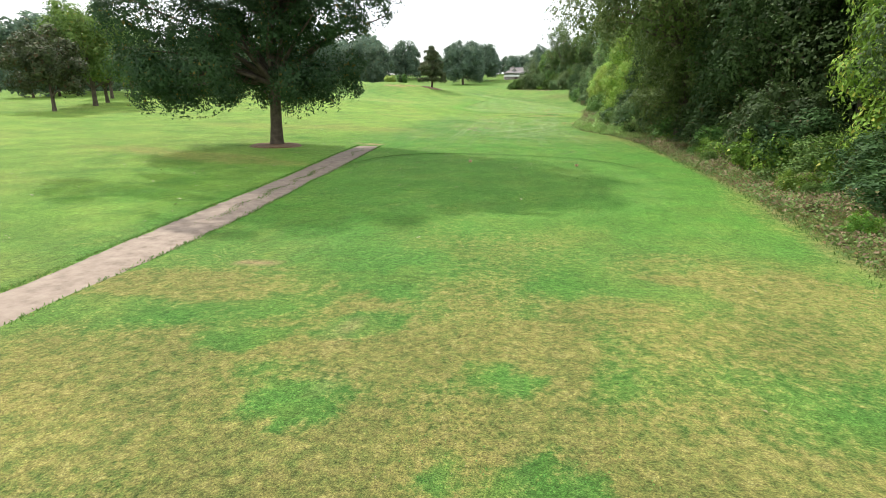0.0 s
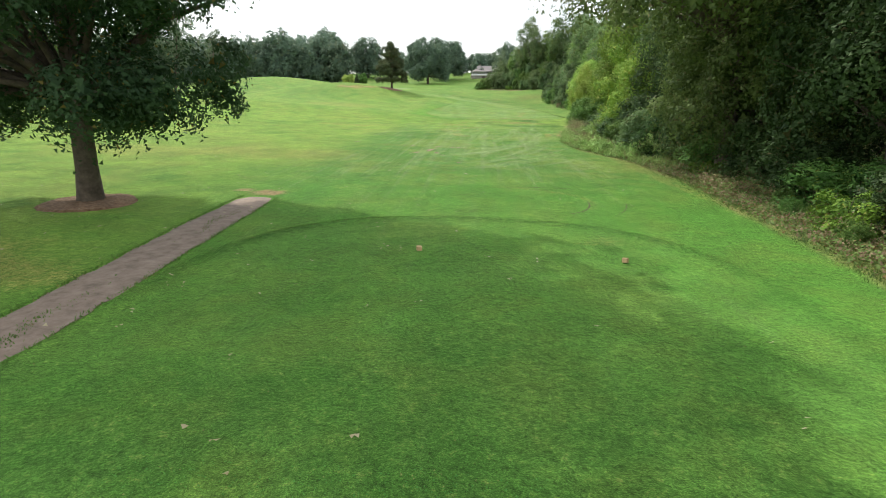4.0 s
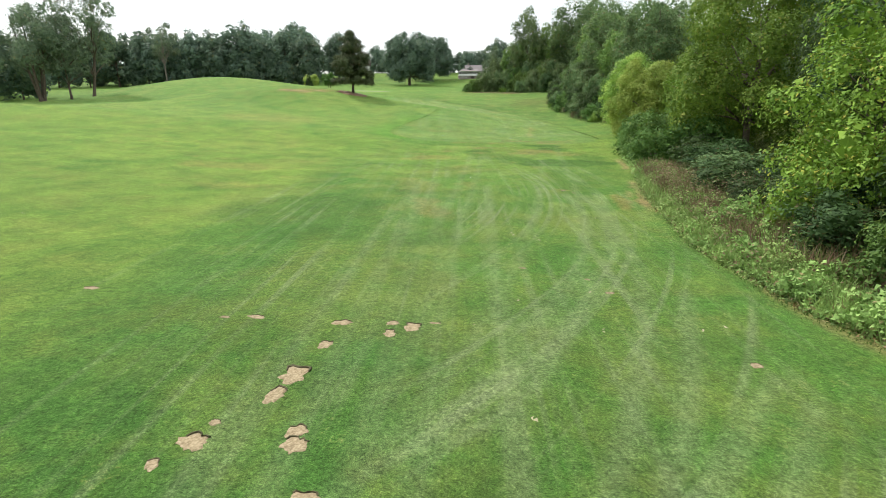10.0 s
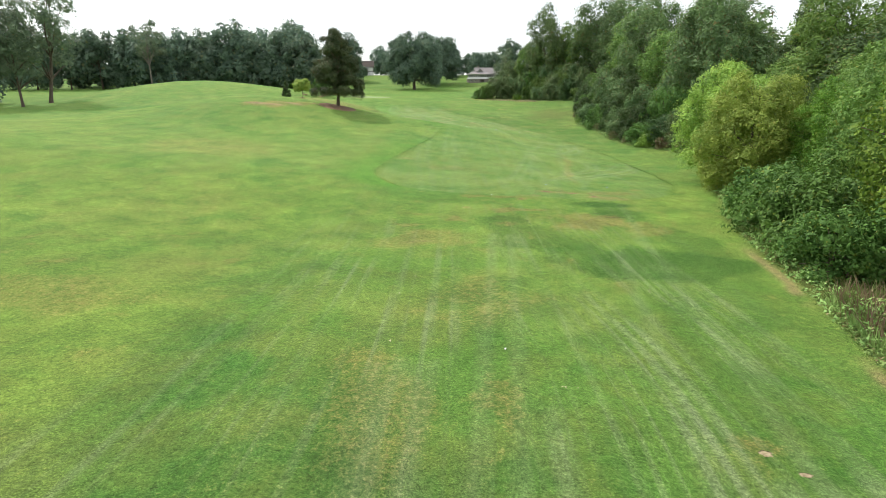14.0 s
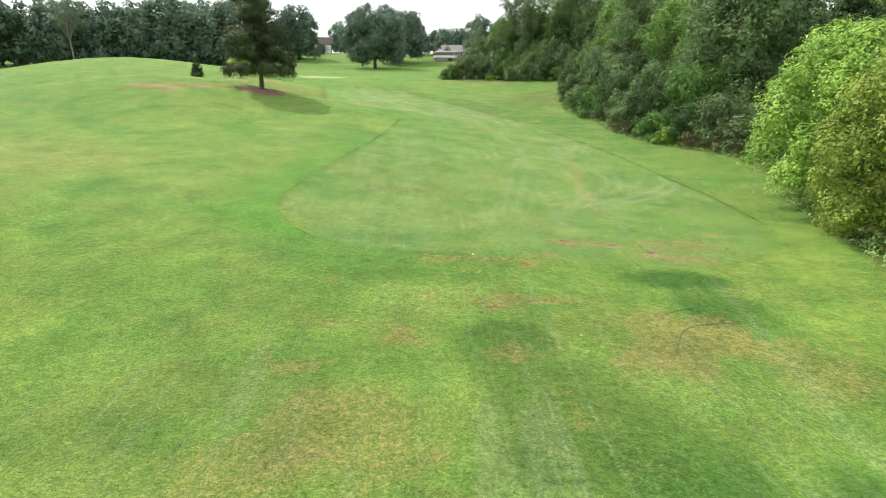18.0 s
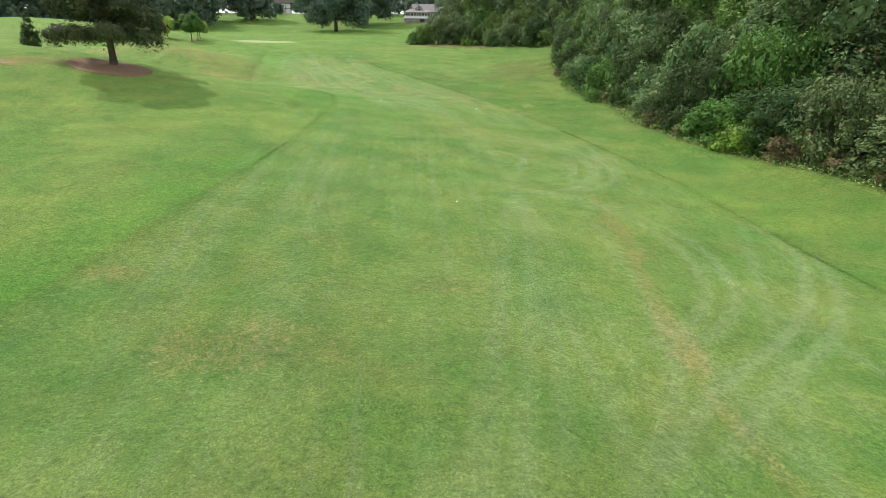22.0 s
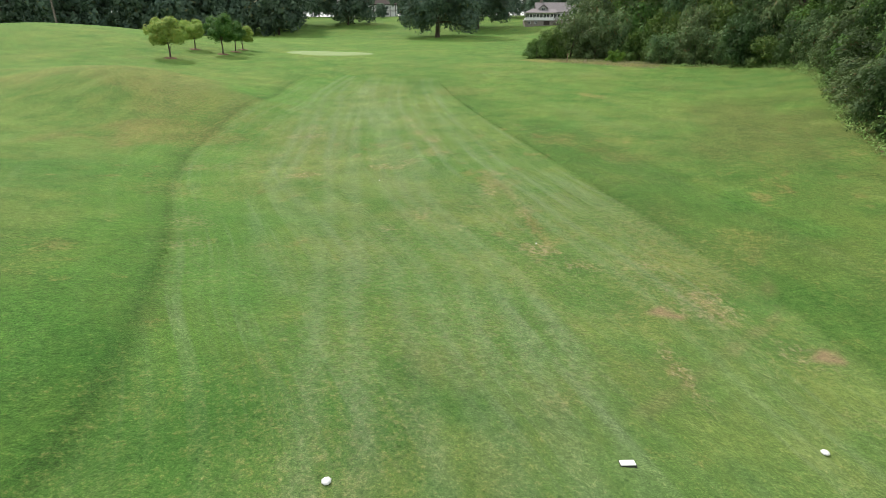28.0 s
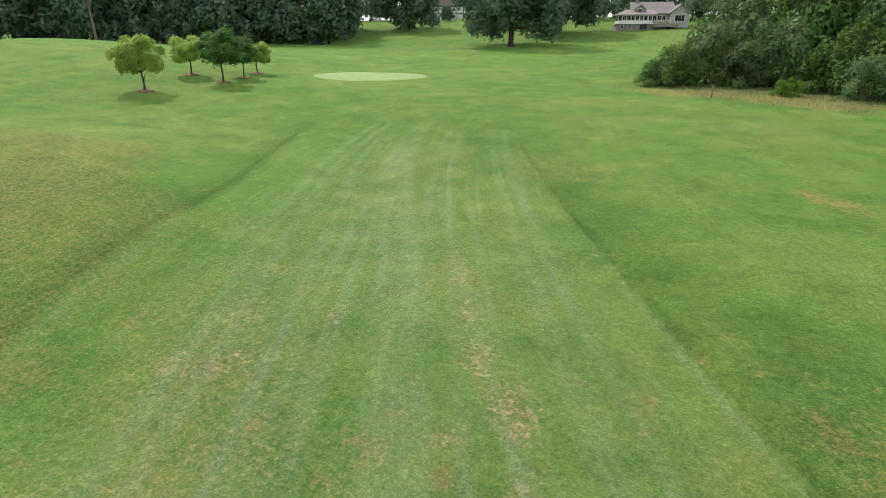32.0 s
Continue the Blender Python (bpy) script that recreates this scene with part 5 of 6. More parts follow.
for x, y, s, ob in ((-92, 90, 0.6, far_b), (-92, 96, 0.7, far_a), (-98, 108, 0.75, far_b), (-122, 140, 0.75, far_a), (-116, 120, 0.8, far_b), (-135, 165, 0.9, far_b), (-128, 190, 0.8, far_c), (-145, 200, 0.85, far_b)):
    plant(ob, x, y, s, rng.uniform(0, 360), "broadleaf tree in shade beside the fairway")


# ---- things ----
def shaped(build):
    bm = bmesh.new()
    build(bm)
    bmesh.ops.recalc_face_normals(bm, faces=bm.faces)
    return bm


def box(bm, x0, x1, y0, y1, z0, z1, bevel=0.0):
    r = bmesh.ops.create_cube(bm, size=1, matrix=Matrix.Translation(((x0 + x1) / 2, (y0 + y1) / 2, (z0 + z1) / 2)) @ Matrix.Diagonal((x1 - x0, y1 - y0, z1 - z0, 1)))
    if bevel:
        edges = list({e for v in r["verts"] for e in v.link_edges})
        bmesh.ops.bevel(bm, geom=edges, offset=bevel, segments=2, affect="EDGES", profile=0.6)


def block(name, dims, mat, parent, label="", bevel=0.0):
    return part(name, shaped(lambda bm: box(bm, *dims, bevel)), mat, parent, label)


ASPHALT = plain("cart_path_surface", [(0.25, (0.118, 0.09, 0.068)), (0.45, (0.215, 0.165, 0.128)), (0.8, (0.31, 0.25, 0.2))], 3.0, 0.92, 0.6, 0.02)
MULCH = plain("bark_mulch", [(0.3, (0.12, 0.068, 0.036)), (0.5, (0.25, 0.152, 0.085)), (0.75, (0.4, 0.29, 0.18))], 9, 0.95, 1.0, 0.05)
TIMBER = plain("weathered_timber", [(0.3, (0.16, 0.1, 0.06)), (0.7, (0.32, 0.22, 0.14))], 4, 0.85, 0.4, 0.01)
RED_TIMBER = plain("red_brown_timber", [(0.3, (0.13, 0.055, 0.03)), (0.7, (0.24, 0.11, 0.06))], 4, 0.8, 0.4, 0.01)
TAN_WOOD = plain("tan_block", [(0.3, (0.42, 0.27, 0.13)), (0.7, (0.62, 0.44, 0.24))], 12, 0.7, 0.3, 0.004)
WHITE_PAINT = plain("white_paint", [(0.3, (0.68, 0.68, 0.66)), (0.7, (0.84, 0.84, 0.82))], 5, 0.5, 0.15, 0.003)
BLUE_PAINT = plain("pale_blue_paint", [(0.3, (0.17, 0.27, 0.55)), (0.7, (0.3, 0.41, 0.68))], 9, 0.5, 0.15, 0.003)
DARK_RUBBER = plain("dark_rubber", [(0.3, (0.02, 0.02, 0.02)), (0.7, (0.06, 0.055, 0.05))], 9, 0.8, 0.2, 0.003)
SIDING = plain("grey_siding", [(0.3, (0.3, 0.3, 0.29)), (0.7, (0.42, 0.41, 0.39))], 3, 0.75, 0.3, 0.01)
STONE = plain("house_stone", [(0.3, (0.16, 0.14, 0.12)), (0.7, (0.36, 0.32, 0.28))], 2.5, 0.9, 0.6, 0.05)
SHINGLE = plain("roof_shingle", [(0.3, (0.16, 0.145, 0.15)), (0.7, (0.3, 0.27, 0.27))], 3, 0.9, 0.5, 0.03)
DARK_BEAM = plain("dark_beam", [(0.3, (0.025, 0.018, 0.014)), (0.7, (0.07, 0.05, 0.04))], 4, 0.8, 0.3, 0.01)
PALE_LEAF = plain("fallen_leaf", [(0.35, (0.3, 0.25, 0.12)), (0.65, (0.55, 0.5, 0.33))], 0.7, 0.7, 0.2, 0.002)
LONG_GRASS = leaf_material("long_grass", (0.05, 0.13, 0.018), (0.1, 0.19, 0.03), (0.25, 0.2, 0.09), 0.1)
STRAW_GRASS = leaf_material("straw_grass", (0.22, 0.175, 0.09), (0.42, 0.34, 0.2), (0.1, 0.15, 0.04), 0.25)


def glass_pane():
    m, n, l, p = material("window_glass")
    p.inputs["Base Color"].default_value = (0.02, 0.025, 0.03, 1)
    p.inputs["Roughness"].default_value = 0.06
    p.inputs["Specular IOR Level"].default_value = 0.8
    bump(n, l, p, noise_node(n, l, 1.5, 2), 0.03, 0.02)
    return m


PANE = glass_pane()


def cart_path():
    bm = bmesh.new()
    r = np.random.default_rng(4)
    rows = []
    for y in np.arange(-14, 36.75, 0.35):
        left, right = (float(v) for v in path_edges(y))
        left, right = left + r.normal(0, 0.035), right + r.normal(0, 0.035)
        fade = max(0.0, (y - 34.9) / 1.8)
        left, right = left + 0.5 * fade * fade, right - 0.35 * fade * fade
        row = []
        for k in range(7):
            x = left + (right - left) * k / 6
            crown = 0.025 * (1 - (k / 3 - 1) ** 2) - 0.012 * fade
            row.append(bm.verts.new((x, y, at(x, y) - 0.032 + crown + r.normal(0, 0.003))))
        rows.append(row)
    for a, b in zip(rows[:-1], rows[1:]):
        for k in range(6):
            bm.faces.new((a[k], a[k + 1], b[k + 1], b[k]))
    g = bmesh.ops.extrude_face_region(bm, geom=list(bm.faces))
    bmesh.ops.translate(bm, verts=[v for v in g["geom"] if isinstance(v, bmesh.types.BMVert)], vec=(0, 0, -0.12))
    bmesh.ops.recalc_face_normals(bm, faces=bm.faces)
    me = bpy.data.meshes.new("path")
    bm.to_mesh(me)
    bm.free()
    me.materials.append(ASPHALT)
    tagged(new("path", me), "worn pinkish grey cart path with ragged edges", "path", kind="structure")


cart_path()


def mulch_ring(x, y, radius, label):
    r = np.random.default_rng(int(radius * 100))
    bm = bmesh.new()
    rings = []
    for k, f in enumerate((0.0, 0.35, 0.7, 0.92, 1.0)):
        ring = []
        for q in range(30):
            a = 2 * math.pi * q / 30
            rr = radius * f * (1 + (0.07 * math.sin(3 * a + radius) + r.normal(0, 0.02)) * (k == 4))
            px, py = x + rr * math.cos(a), y + rr * math.sin(a)
            ring.append(bm.verts.new((px - x, py - y, at(px, py) - at(x, y) + (0.14, 0.13, 0.1, 0.06, -0.06)[k] + r.normal(0, 0.012))))
        rings.append(ring)
    for a, b in zip(rings[:-1], rings[1:]):
        for q in range(30):
            bm.faces.new((a[q], a[(q + 1) % 30], b[(q + 1) % 30], b[q]))
    bmesh.ops.remove_doubles(bm, verts=rings[0], dist=0.1)
    bmesh.ops.recalc_face_normals(bm, faces=bm.faces)
    me = bpy.data.meshes.new("mulch_ring")
    bm.to_mesh(me)
    bm.free()
    me.materials.append(MULCH)
    ob = new("mulch_ring", me)
    ob.matrix_basis = pose(x, y, at(x, y))
    return tagged(ob, label, "mulch")


mulch_ring(-25.5, 146.6, 2.75, "ring of reddish brown bark mulch under the pine")
mulch_ring(-16.3, 33.8, 1.75, "ring of brown bark mulch round the oak trunk")
for x, y in ((-54, 213.2), (-51.2, 221), (-56.5, 222.3), (-51.6, 225), (-52.8, 229.2)):
    mulch_ring(x, y, 0.8, "small ring of brown mulch round a young tree")

PUTTING = plain("putting_turf", [(0.35, (0.17, 0.25, 0.075)), (0.65, (0.23, 0.305, 0.11))], 1.2, 0.9, 0.3, 0.01)


def putting_green(x, y, length, width, turn):
    """A shaped sheet of very short turf, its rim sunk into the ground."""
    c, s = math.cos(turn), math.sin(turn)
    verts, faces, sides = [], [], 48
    for f, lift in ((0.002, 0.07), (0.35, 0.07), (0.7, 0.07), (0.93, 0.06), (1.0, -0.08)):
        for q in range(sides):
            a = 2 * math.pi * q / sides
            u, v = f * length * math.cos(a) * (1 + 0.06 * math.sin(2 * a + 1)), f * width * math.sin(a) * (1 + 0.08 * math.cos(3 * a))
            px, py = x + u * c - v * s, y + u * s + v * c
            verts.append((px - x, py - y, at(px, py) - at(x, y) + lift))
    for k in range(4):
        for q in range(sides):
            faces.append((k * sides + q, k * sides + (q + 1) % sides, (k + 1) * sides + (q + 1) % sides, (k + 1) * sides + q))
    ob = new("putting_green", mesh_from("putting_green", verts, faces, PUTTING, True))
    ob.matrix_basis = pose(x, y, at(x, y))
    return tagged(ob, "pale close-cut putting green at the end of the fairway", "green", kind="structure")


putting_green(-41, 236.5, 7.2, 5.0, math.radians(33))


def tee_block(x, y, turn, tilt):
    ob = thing("tee_marker", x, y, "square tan wooden tee marker on short grass", "tee marker", "tan tee markers", at(x, y) - 0.05, turn)
    ob.matrix_basis = pose(x, y, at(x, y) - 0.045, tilt, tilt / 2, turn)
    block("marker_block", (-0.075, 0.075, -0.075, 0.075, 0.0, 0.13), TAN_WOOD, ob, bevel=0.012)
    block("marker_spike", (-0.008, 0.008, -0.008, 0.008, -0.12, 0.005), DARK_BEAM, ob)


tee_block(-2.5, 29.6, 24, 6), tee_block(3.4, 29.1, -32, -7)


def tee_dome(x, y, mat, label, group, size=0.12):
    ob = thing("tee_marker", x, y, label, "tee marker", group, at(x, y) - 0.05, x * 7)

    def dome(bm):
        bmesh.ops.create_uvsphere(bm, u_segments=16, v_segments=10, radius=size)
        for v in bm.verts:
            v.co.z = max(v.co.z, -0.35 * size) * 0.55 + size * 0.24
            f = 1 + 0.06 * math.cos(8 * math.atan2(v.co.y, v.co.x))
            v.co.x, v.co.y = v.co.x * f, v.co.y * f

    part("marker_dome", shaped(dome), mat, ob)
    block("marker_spike", (-0.008, 0.008, -0.008, 0.008, -0.12, 0.01), DARK_BEAM, ob)


def yardage_plate(x, y, turn, mat, label):
    ob = thing("yardage_plate", x, y, label, "yardage plate", "", at(x, y) - 0.045, turn)
    block("plate", (-0.13, 0.13, -0.06, 0.06, 0.012, 0.03), mat, ob, bevel=0.006)
    block("plate_base", (-0.14, 0.14, -0.07, 0.07, -0.03, 0.014), DARK_RUBBER, ob, bevel=0.004)


for x, y in ((-6.52, 112.0), (6.33, 111.0)):
    tee_dome(x, y, BLUE_PAINT, "small pale blue round tee marker on grass", "blue tee markers", 0.065)
yardage_plate(1.46, 111.35, -4, BLUE_PAINT, "flat pale blue yardage plate set in the tee")
for x, y in ((-6.81, 152.86), (1.62, 156.35)):
    tee_dome(x, y, WHITE_PAINT, "round white tee marker on short grass", "white tee markers", 0.075)
yardage_plate(-2.2, 154.75, 14, WHITE_PAINT, "flat white yardage plate set in the tee")


def golf_ball(x, y, sunk):
    bm = bmesh.new()
    bmesh.ops.create_icosphere(bm, subdivisions=2, radius=0.03)
    me = bpy.data.meshes.new("golf_ball")
    bm.to_mesh(me)
    bm.free()
    me.materials.append(WHITE_PAINT)
    ob = new("golf_ball", me)
    ob.matrix_basis = pose(x, y, at(x, y) + 0.03 - sunk)
    tagged(ob, "small white golf ball lying on the grass", "golf ball")


golf_ball(-1.21, 127.86, 0.02), golf_ball(9.4, 167.8, -0.01), golf_ball(-2.5, 82.4, 0.0), golf_ball(-12.3, 172.56, 0.05), golf_ball(-2.9, 106.5, 0.0), golf_ball(-4.1, 165.6, 0.0)


def marker_post(x, y):
    ob = thing("marker_post", x, y, "short leaning wooden post with a cap beside the hedge", "post")
    ob.matrix_basis = pose(x, y, at(x, y), 0, 4, 20)
    block("post_shaft", (-0.06, 0.06, -0.06, 0.06, -0.1, 1.05), TIMBER, ob, bevel=0.012)
    block("post_cap", (-0.11, 0.11, -0.1, 0.1, 1.05, 1.22), TIMBER, ob, "weathered box on the post", bevel=0.015)


marker_post(-2.3, 228.2)


def small_sign(x, y):
    ob = thing("sign", x, y, "small white sign on a short post at the green", "sign")
    block("sign_post", (-0.04, 0.04, -0.04, 0.04, -0.1, 0.8), TIMBER, ob)
    block("sign_board", (-0.3, 0.3, -0.065, -0.04, 0.55, 1.15), WHITE_PAINT, ob, bevel=0.01)


small_sign(-106, 287), small_sign(-103.5, 289)


SOIL_MAT = plain("bare_soil", [(0.3, (0.16, 0.12, 0.065)), (0.5, (0.31, 0.245, 0.145)), (0.7, (0.46, 0.385, 0.25))], 22, 0.95, 0.8, 0.01)
RED_SOIL = plain("red_soil", [(0.3, (0.13, 0.07, 0.035)), (0.55, (0.24, 0.14, 0.075)), (0.75, (0.33, 0.23, 0.13))], 24, 0.95, 0.8, 0.01)
DARK_SOIL = plain("dark_soil", [(0.3, (0.05, 0.05, 0.024)), (0.7, (0.13, 0.115, 0.055))], 20, 0.95, 0.8, 0.01)


def divot(seed, x, y, rx, ry):
    """A ragged hole of bare soil with a lip of torn turf on its far side."""
    r = np.random.default_rng(seed)
    top = float(surface(x, y))
    ob = thing("divot", x, y, "ragged sandy divot torn in the turf", "divot", "divots in the turf", top)
    count = 22
    turnings = np.arange(count) * 2 * np.pi / count
    reach = 1 + r.uniform(0.05, 0.2) * np.sin(turnings * 2 + seed) + 0.1 * np.sin(turnings * 5 + 2 * seed) + r.normal(0, 0.12, count)

    def soil(bm):
        rings = []
        for f, lift in ((0.35, 0.012), (0.8, 0.014), (1.0, 0.004)):
            ring = []
            for k in range(count):
                a = 2 * math.pi * k / count
                px, py = rx * f * reach[k] * math.cos(a), ry * f * reach[k] * math.sin(a)
                ring.append(bm.verts.new((px, py, float(surface(x + px, y + py)) - top + lift + r.normal(0, 0.003))))
            rings.append(ring)
        bm.faces.new(rings[0])
        for a, b in zip(rings[:-1], rings[1:]):
            for k in range(count):
                bm.faces.new((a[k], a[(k + 1) % count], b[(k + 1) % count], b[k]))

    part("bare_soil", shaped(soil), SOIL_MAT if y < 100 else RED_SOIL, ob)

    def lip(bm):
        low, high = [], []
        tall = min(0.035, 0.008 + 0.1 * min(rx, ry))
        for k in range(2, 10):
            a = 2 * math.pi * k / count
            px, py = rx * 1.03 * reach[k] * math.cos(a), ry * 1.03 * reach[k] * math.sin(a)
            z = float(surface(x + px, y + py)) - top
            low.append((bm.verts.new((px * 0.9, py * 0.9, z - 0.01)), bm.verts.new((px * 1.12, py * 1.12, z - 0.01))))
            high.append((bm.verts.new((px * 0.93, py * 0.93, z + tall + r.normal(0, 0.25 * tall))), bm.verts.new((px * 1.06, py * 1.06, z + 0.85 * tall))))
        for k in range(7):
            bm.faces.new((low[k][0], low[k + 1][0], high[k + 1][0], high[k][0]))
            bm.faces.new((high[k][0], high[k + 1][0], high[k + 1][1], high[k][1]))
            bm.faces.new((high[k][1], high[k + 1][1], low[k + 1][1], low[k][1]))

    # dark soil colour on the lip stands in for the hole's shadow
    part("turf_lip", shaped(lip), DARK_SOIL, ob, "torn lip of turf with dark shadow colour")


FAIRWAY_DIVOTS = ((-5.35, 56.56, 0.27, 0.3), (-5.46, 55.85, 0.17, 0.24), (-4.7, 54.84, 0.16, 0.2), (-4.6, 54.5, 0.2, 0.2), (-6.22, 54.41, 0.22, 0.22), (-6.54, 53.82, 0.12, 0.12), (-6.13, 54.93, 0.1, 0.08), (-5.12, 57.89, 0.15, 0.17), (-5.04, 59.04, 0.22, 0.14), (-7.86, 58.93, 0.1, 0.07),
                  (-7.13, 59.05, 0.2, 0.1), (-12.2, 60.2, 0.22, 0.1), (-3.81, 58.64, 0.16, 0.16), (-3.33, 59.02, 0.2, 0.2), (-3.83, 59.19, 0.14, 0.12), (-4.11, 53.4, 0.2, 0.16), (-2.82, 59.33, 0.12, 0.05), (-0.38, 63.88, 0.12, 0.05), (1.54, 63.12, 0.1, 0.06), (1.98, 62.04, 0.14, 0.07), (4.22, 58.2, 0.14, 0.1), (-2.7, 49.7, 0.1, 0.2))
TEE_DIVOTS = ((1.2, 108.5, 0.26, 0.13), (0.5, 108.6, 0.13, 0.06), (2.5, 109.2, 0.16, 0.05), (3.2, 108.2, 0.2, 0.09), (4.6, 107.3, 0.16, 0.12), (-0.8, 105.5, 0.12, 0.1), (-4.5, 105.4, 0.06, 0.05), (2.95, 78.2, 0.13, 0.1), (3.45, 77.6, 0.14, 0.06), (12.4, 116.6, 0.14, 0.06))
for k, spot in enumerate(FAIRWAY_DIVOTS + TEE_DIVOTS):
    divot(k + 5, *spot)
r1 = np.random.default_rng(17)
for k in range(9):
    divot(k + 50, r1.uniform(0.4, 5.4), r1.normal(108.1, 0.4), r1.uniform(0.04, 0.1), r1.uniform(0.02, 0.04))


def rut(seed, pts, width):
    """A thin worn line in the turf."""
    r = np.random.default_rng(seed)
    px, py = np.array([p[0] for p in pts]), np.array([p[1] for p in pts])
    q = np.linspace(0, len(pts) - 1, len(pts) * 7)
    mx, my = bend(q, np.arange(len(pts)), px, 0.6), bend(q, np.arange(len(pts)), py, 0.6)
    nx, ny = -np.gradient(my), np.gradient(mx)
    size = np.hypot(nx, ny) + 1e-9
    half = width / 2 * (r.uniform(0, 1, len(q)) > 0.2) * (0.25 + np.clip(r.normal(0.6, 0.3, len(q)), 0, 1)) * np.minimum(1, np.minimum(q, q[-1] - q) * 1.2 + 0.1)
    v = []
    for side in (-1, 0, 1):
        x, y = mx + nx / size * half * side, my + ny / size * half * side
        v.append(np.stack([x, y, surface(x, y) + (0.012 if side else 0.022)], 1))
    m = len(q)
    a = np.arange(m - 1)[:, None]
    faces = np.concatenate([np.concatenate([a + k * m, a + 1 + k * m, a + 1 + (k + 1) * m, a + (k + 1) * m], 1) for k in (0, 1)])
    tagged(new("turf_rut", mesh_from("turf_rut", np.concatenate(v), faces, DARK_SOIL)), "thin curved rut worn into green turf", "rut", "ruts in the turf")


rut(1, ((2.5, 35.1), (3.2, 35.6), (3.6, 36.4), (3.85, 37.5), (3.8, 38.2)), 0.08)
rut(2, ((4.25, 34.8), (4.9, 35.9), (5.35, 37.2), (5.5, 38.3)), 0.05)
rut(5, ((4.2, 41.1), (2.6, 41.5), (0.8, 41.2), (-0.6, 40.8)), 0.035)
rut(3, ((2.44, 101.07), (3.05, 101.64), (3.86, 102.06), (5.28, 102.38)), 0.025)
rut(4, ((2.53, 99.2), (3.04, 100.12), (3.35, 100.74), (4.25, 101.14), (5.67, 101.16)), 0.032)


# ---- buildings ----
def window(parent, x, y, z, w, h, face=-1, mullions=1):
    """A framed window on a wall that faces along -y; x, z its middle."""
    t = 0.09
    f = part("window", shaped(lambda bm: [box(bm, x - w / 2, x + w / 2, y - 0.05, y + 0.08, z + h / 2 - t, z + h / 2), box(bm, x - w / 2, x + w / 2, y - 0.07, y + 0.08, z - h / 2, z - h / 2 + t),
                                          box(bm, x - w / 2, x - w / 2 + t, y - 0.05, y + 0.08, z - h / 2 + t, z + h / 2 - t), box(bm, x + w / 2 - t, x + w / 2, y - 0.05, y + 0.08, z - h / 2 + t, z + h / 2 - t)]
                             + [box(bm, x - w / 2 + w * k / (mullions + 1) - 0.03, x - w / 2 + w * k / (mullions + 1) + 0.03, y - 0.04, y + 0.06, z - h / 2 + t, z + h / 2 - t) for k in range(1, mullions + 1)]), WHITE_PAINT, parent, "white window frame")
    block("pane", (x - w / 2 + t, x + w / 2 - t, y + 0.0, y + 0.03, z - h / 2 + t, z + h / 2 - t), PANE, f)


def gable_roof(bm, x0, x1, y0, y1, z0, rise, along="x", over=0.5, thick=0.22):
    """A gabled roof slab over x0..x1, y0..y1 with its ridge along x or y."""
    x0, x1, y0, y1 = x0 - over, x1 + over, y0 - over, y1 + over
    if along == "x":
        m = (y0 + y1) / 2
        prof = [(y0, z0), (m, z0 + rise), (y1, z0), (y1, z0 - thick), (m, z0 + rise - thick), (y0, z0 - thick)]
        ends = [[bm.verts.new((x, a, b)) for a, b in prof] for x in (x0, x1)]
    else:
        m = (x0 + x1) / 2
        prof = [(x0, z0), (m, z0 + rise), (x1, z0), (x1, z0 - thick), (m, z0 + rise - thick), (x0, z0 - thick)]
        ends = [[bm.verts.new((a, y, b)) for a, b in prof] for y in (y0, y1)]
    for k in range(6):
        bm.faces.new((ends[0][k], ends[0][(k + 1) % 6], ends[1][(k + 1) % 6], ends[1][k]))
    for e in ends:
        bm.faces.new((e[0], e[1], e[4], e[5]))
        bm.faces.new((e[1], e[2], e[3], e[4]))


def gable_wall(bm, x0, x1, y0, y1, z0, z1, rise, along="y"):
    box(bm, x0, x1, y0, y1, z0, z1)
    if along == "y":
        m = (x0 + x1) / 2
        v = [[bm.verts.new(p) for p in ((x0, y, z1), (x1, y, z1), (m, y, z1 + rise))] for y in (y0, y1)]
    else:
        m = (y0 + y1) / 2
        v = [[bm.verts.new(p) for p in ((x, y0, z1), (x, y1, z1), (x, m, z1 + rise))] for x in (x0, x1)]
    bm.faces.new(v[0]), bm.faces.new(v[1])
    for k in range(3):
        bm.faces.new((v[0][k], v[0][(k + 1) % 3], v[1][(k + 1) % 3], v[1][k]))


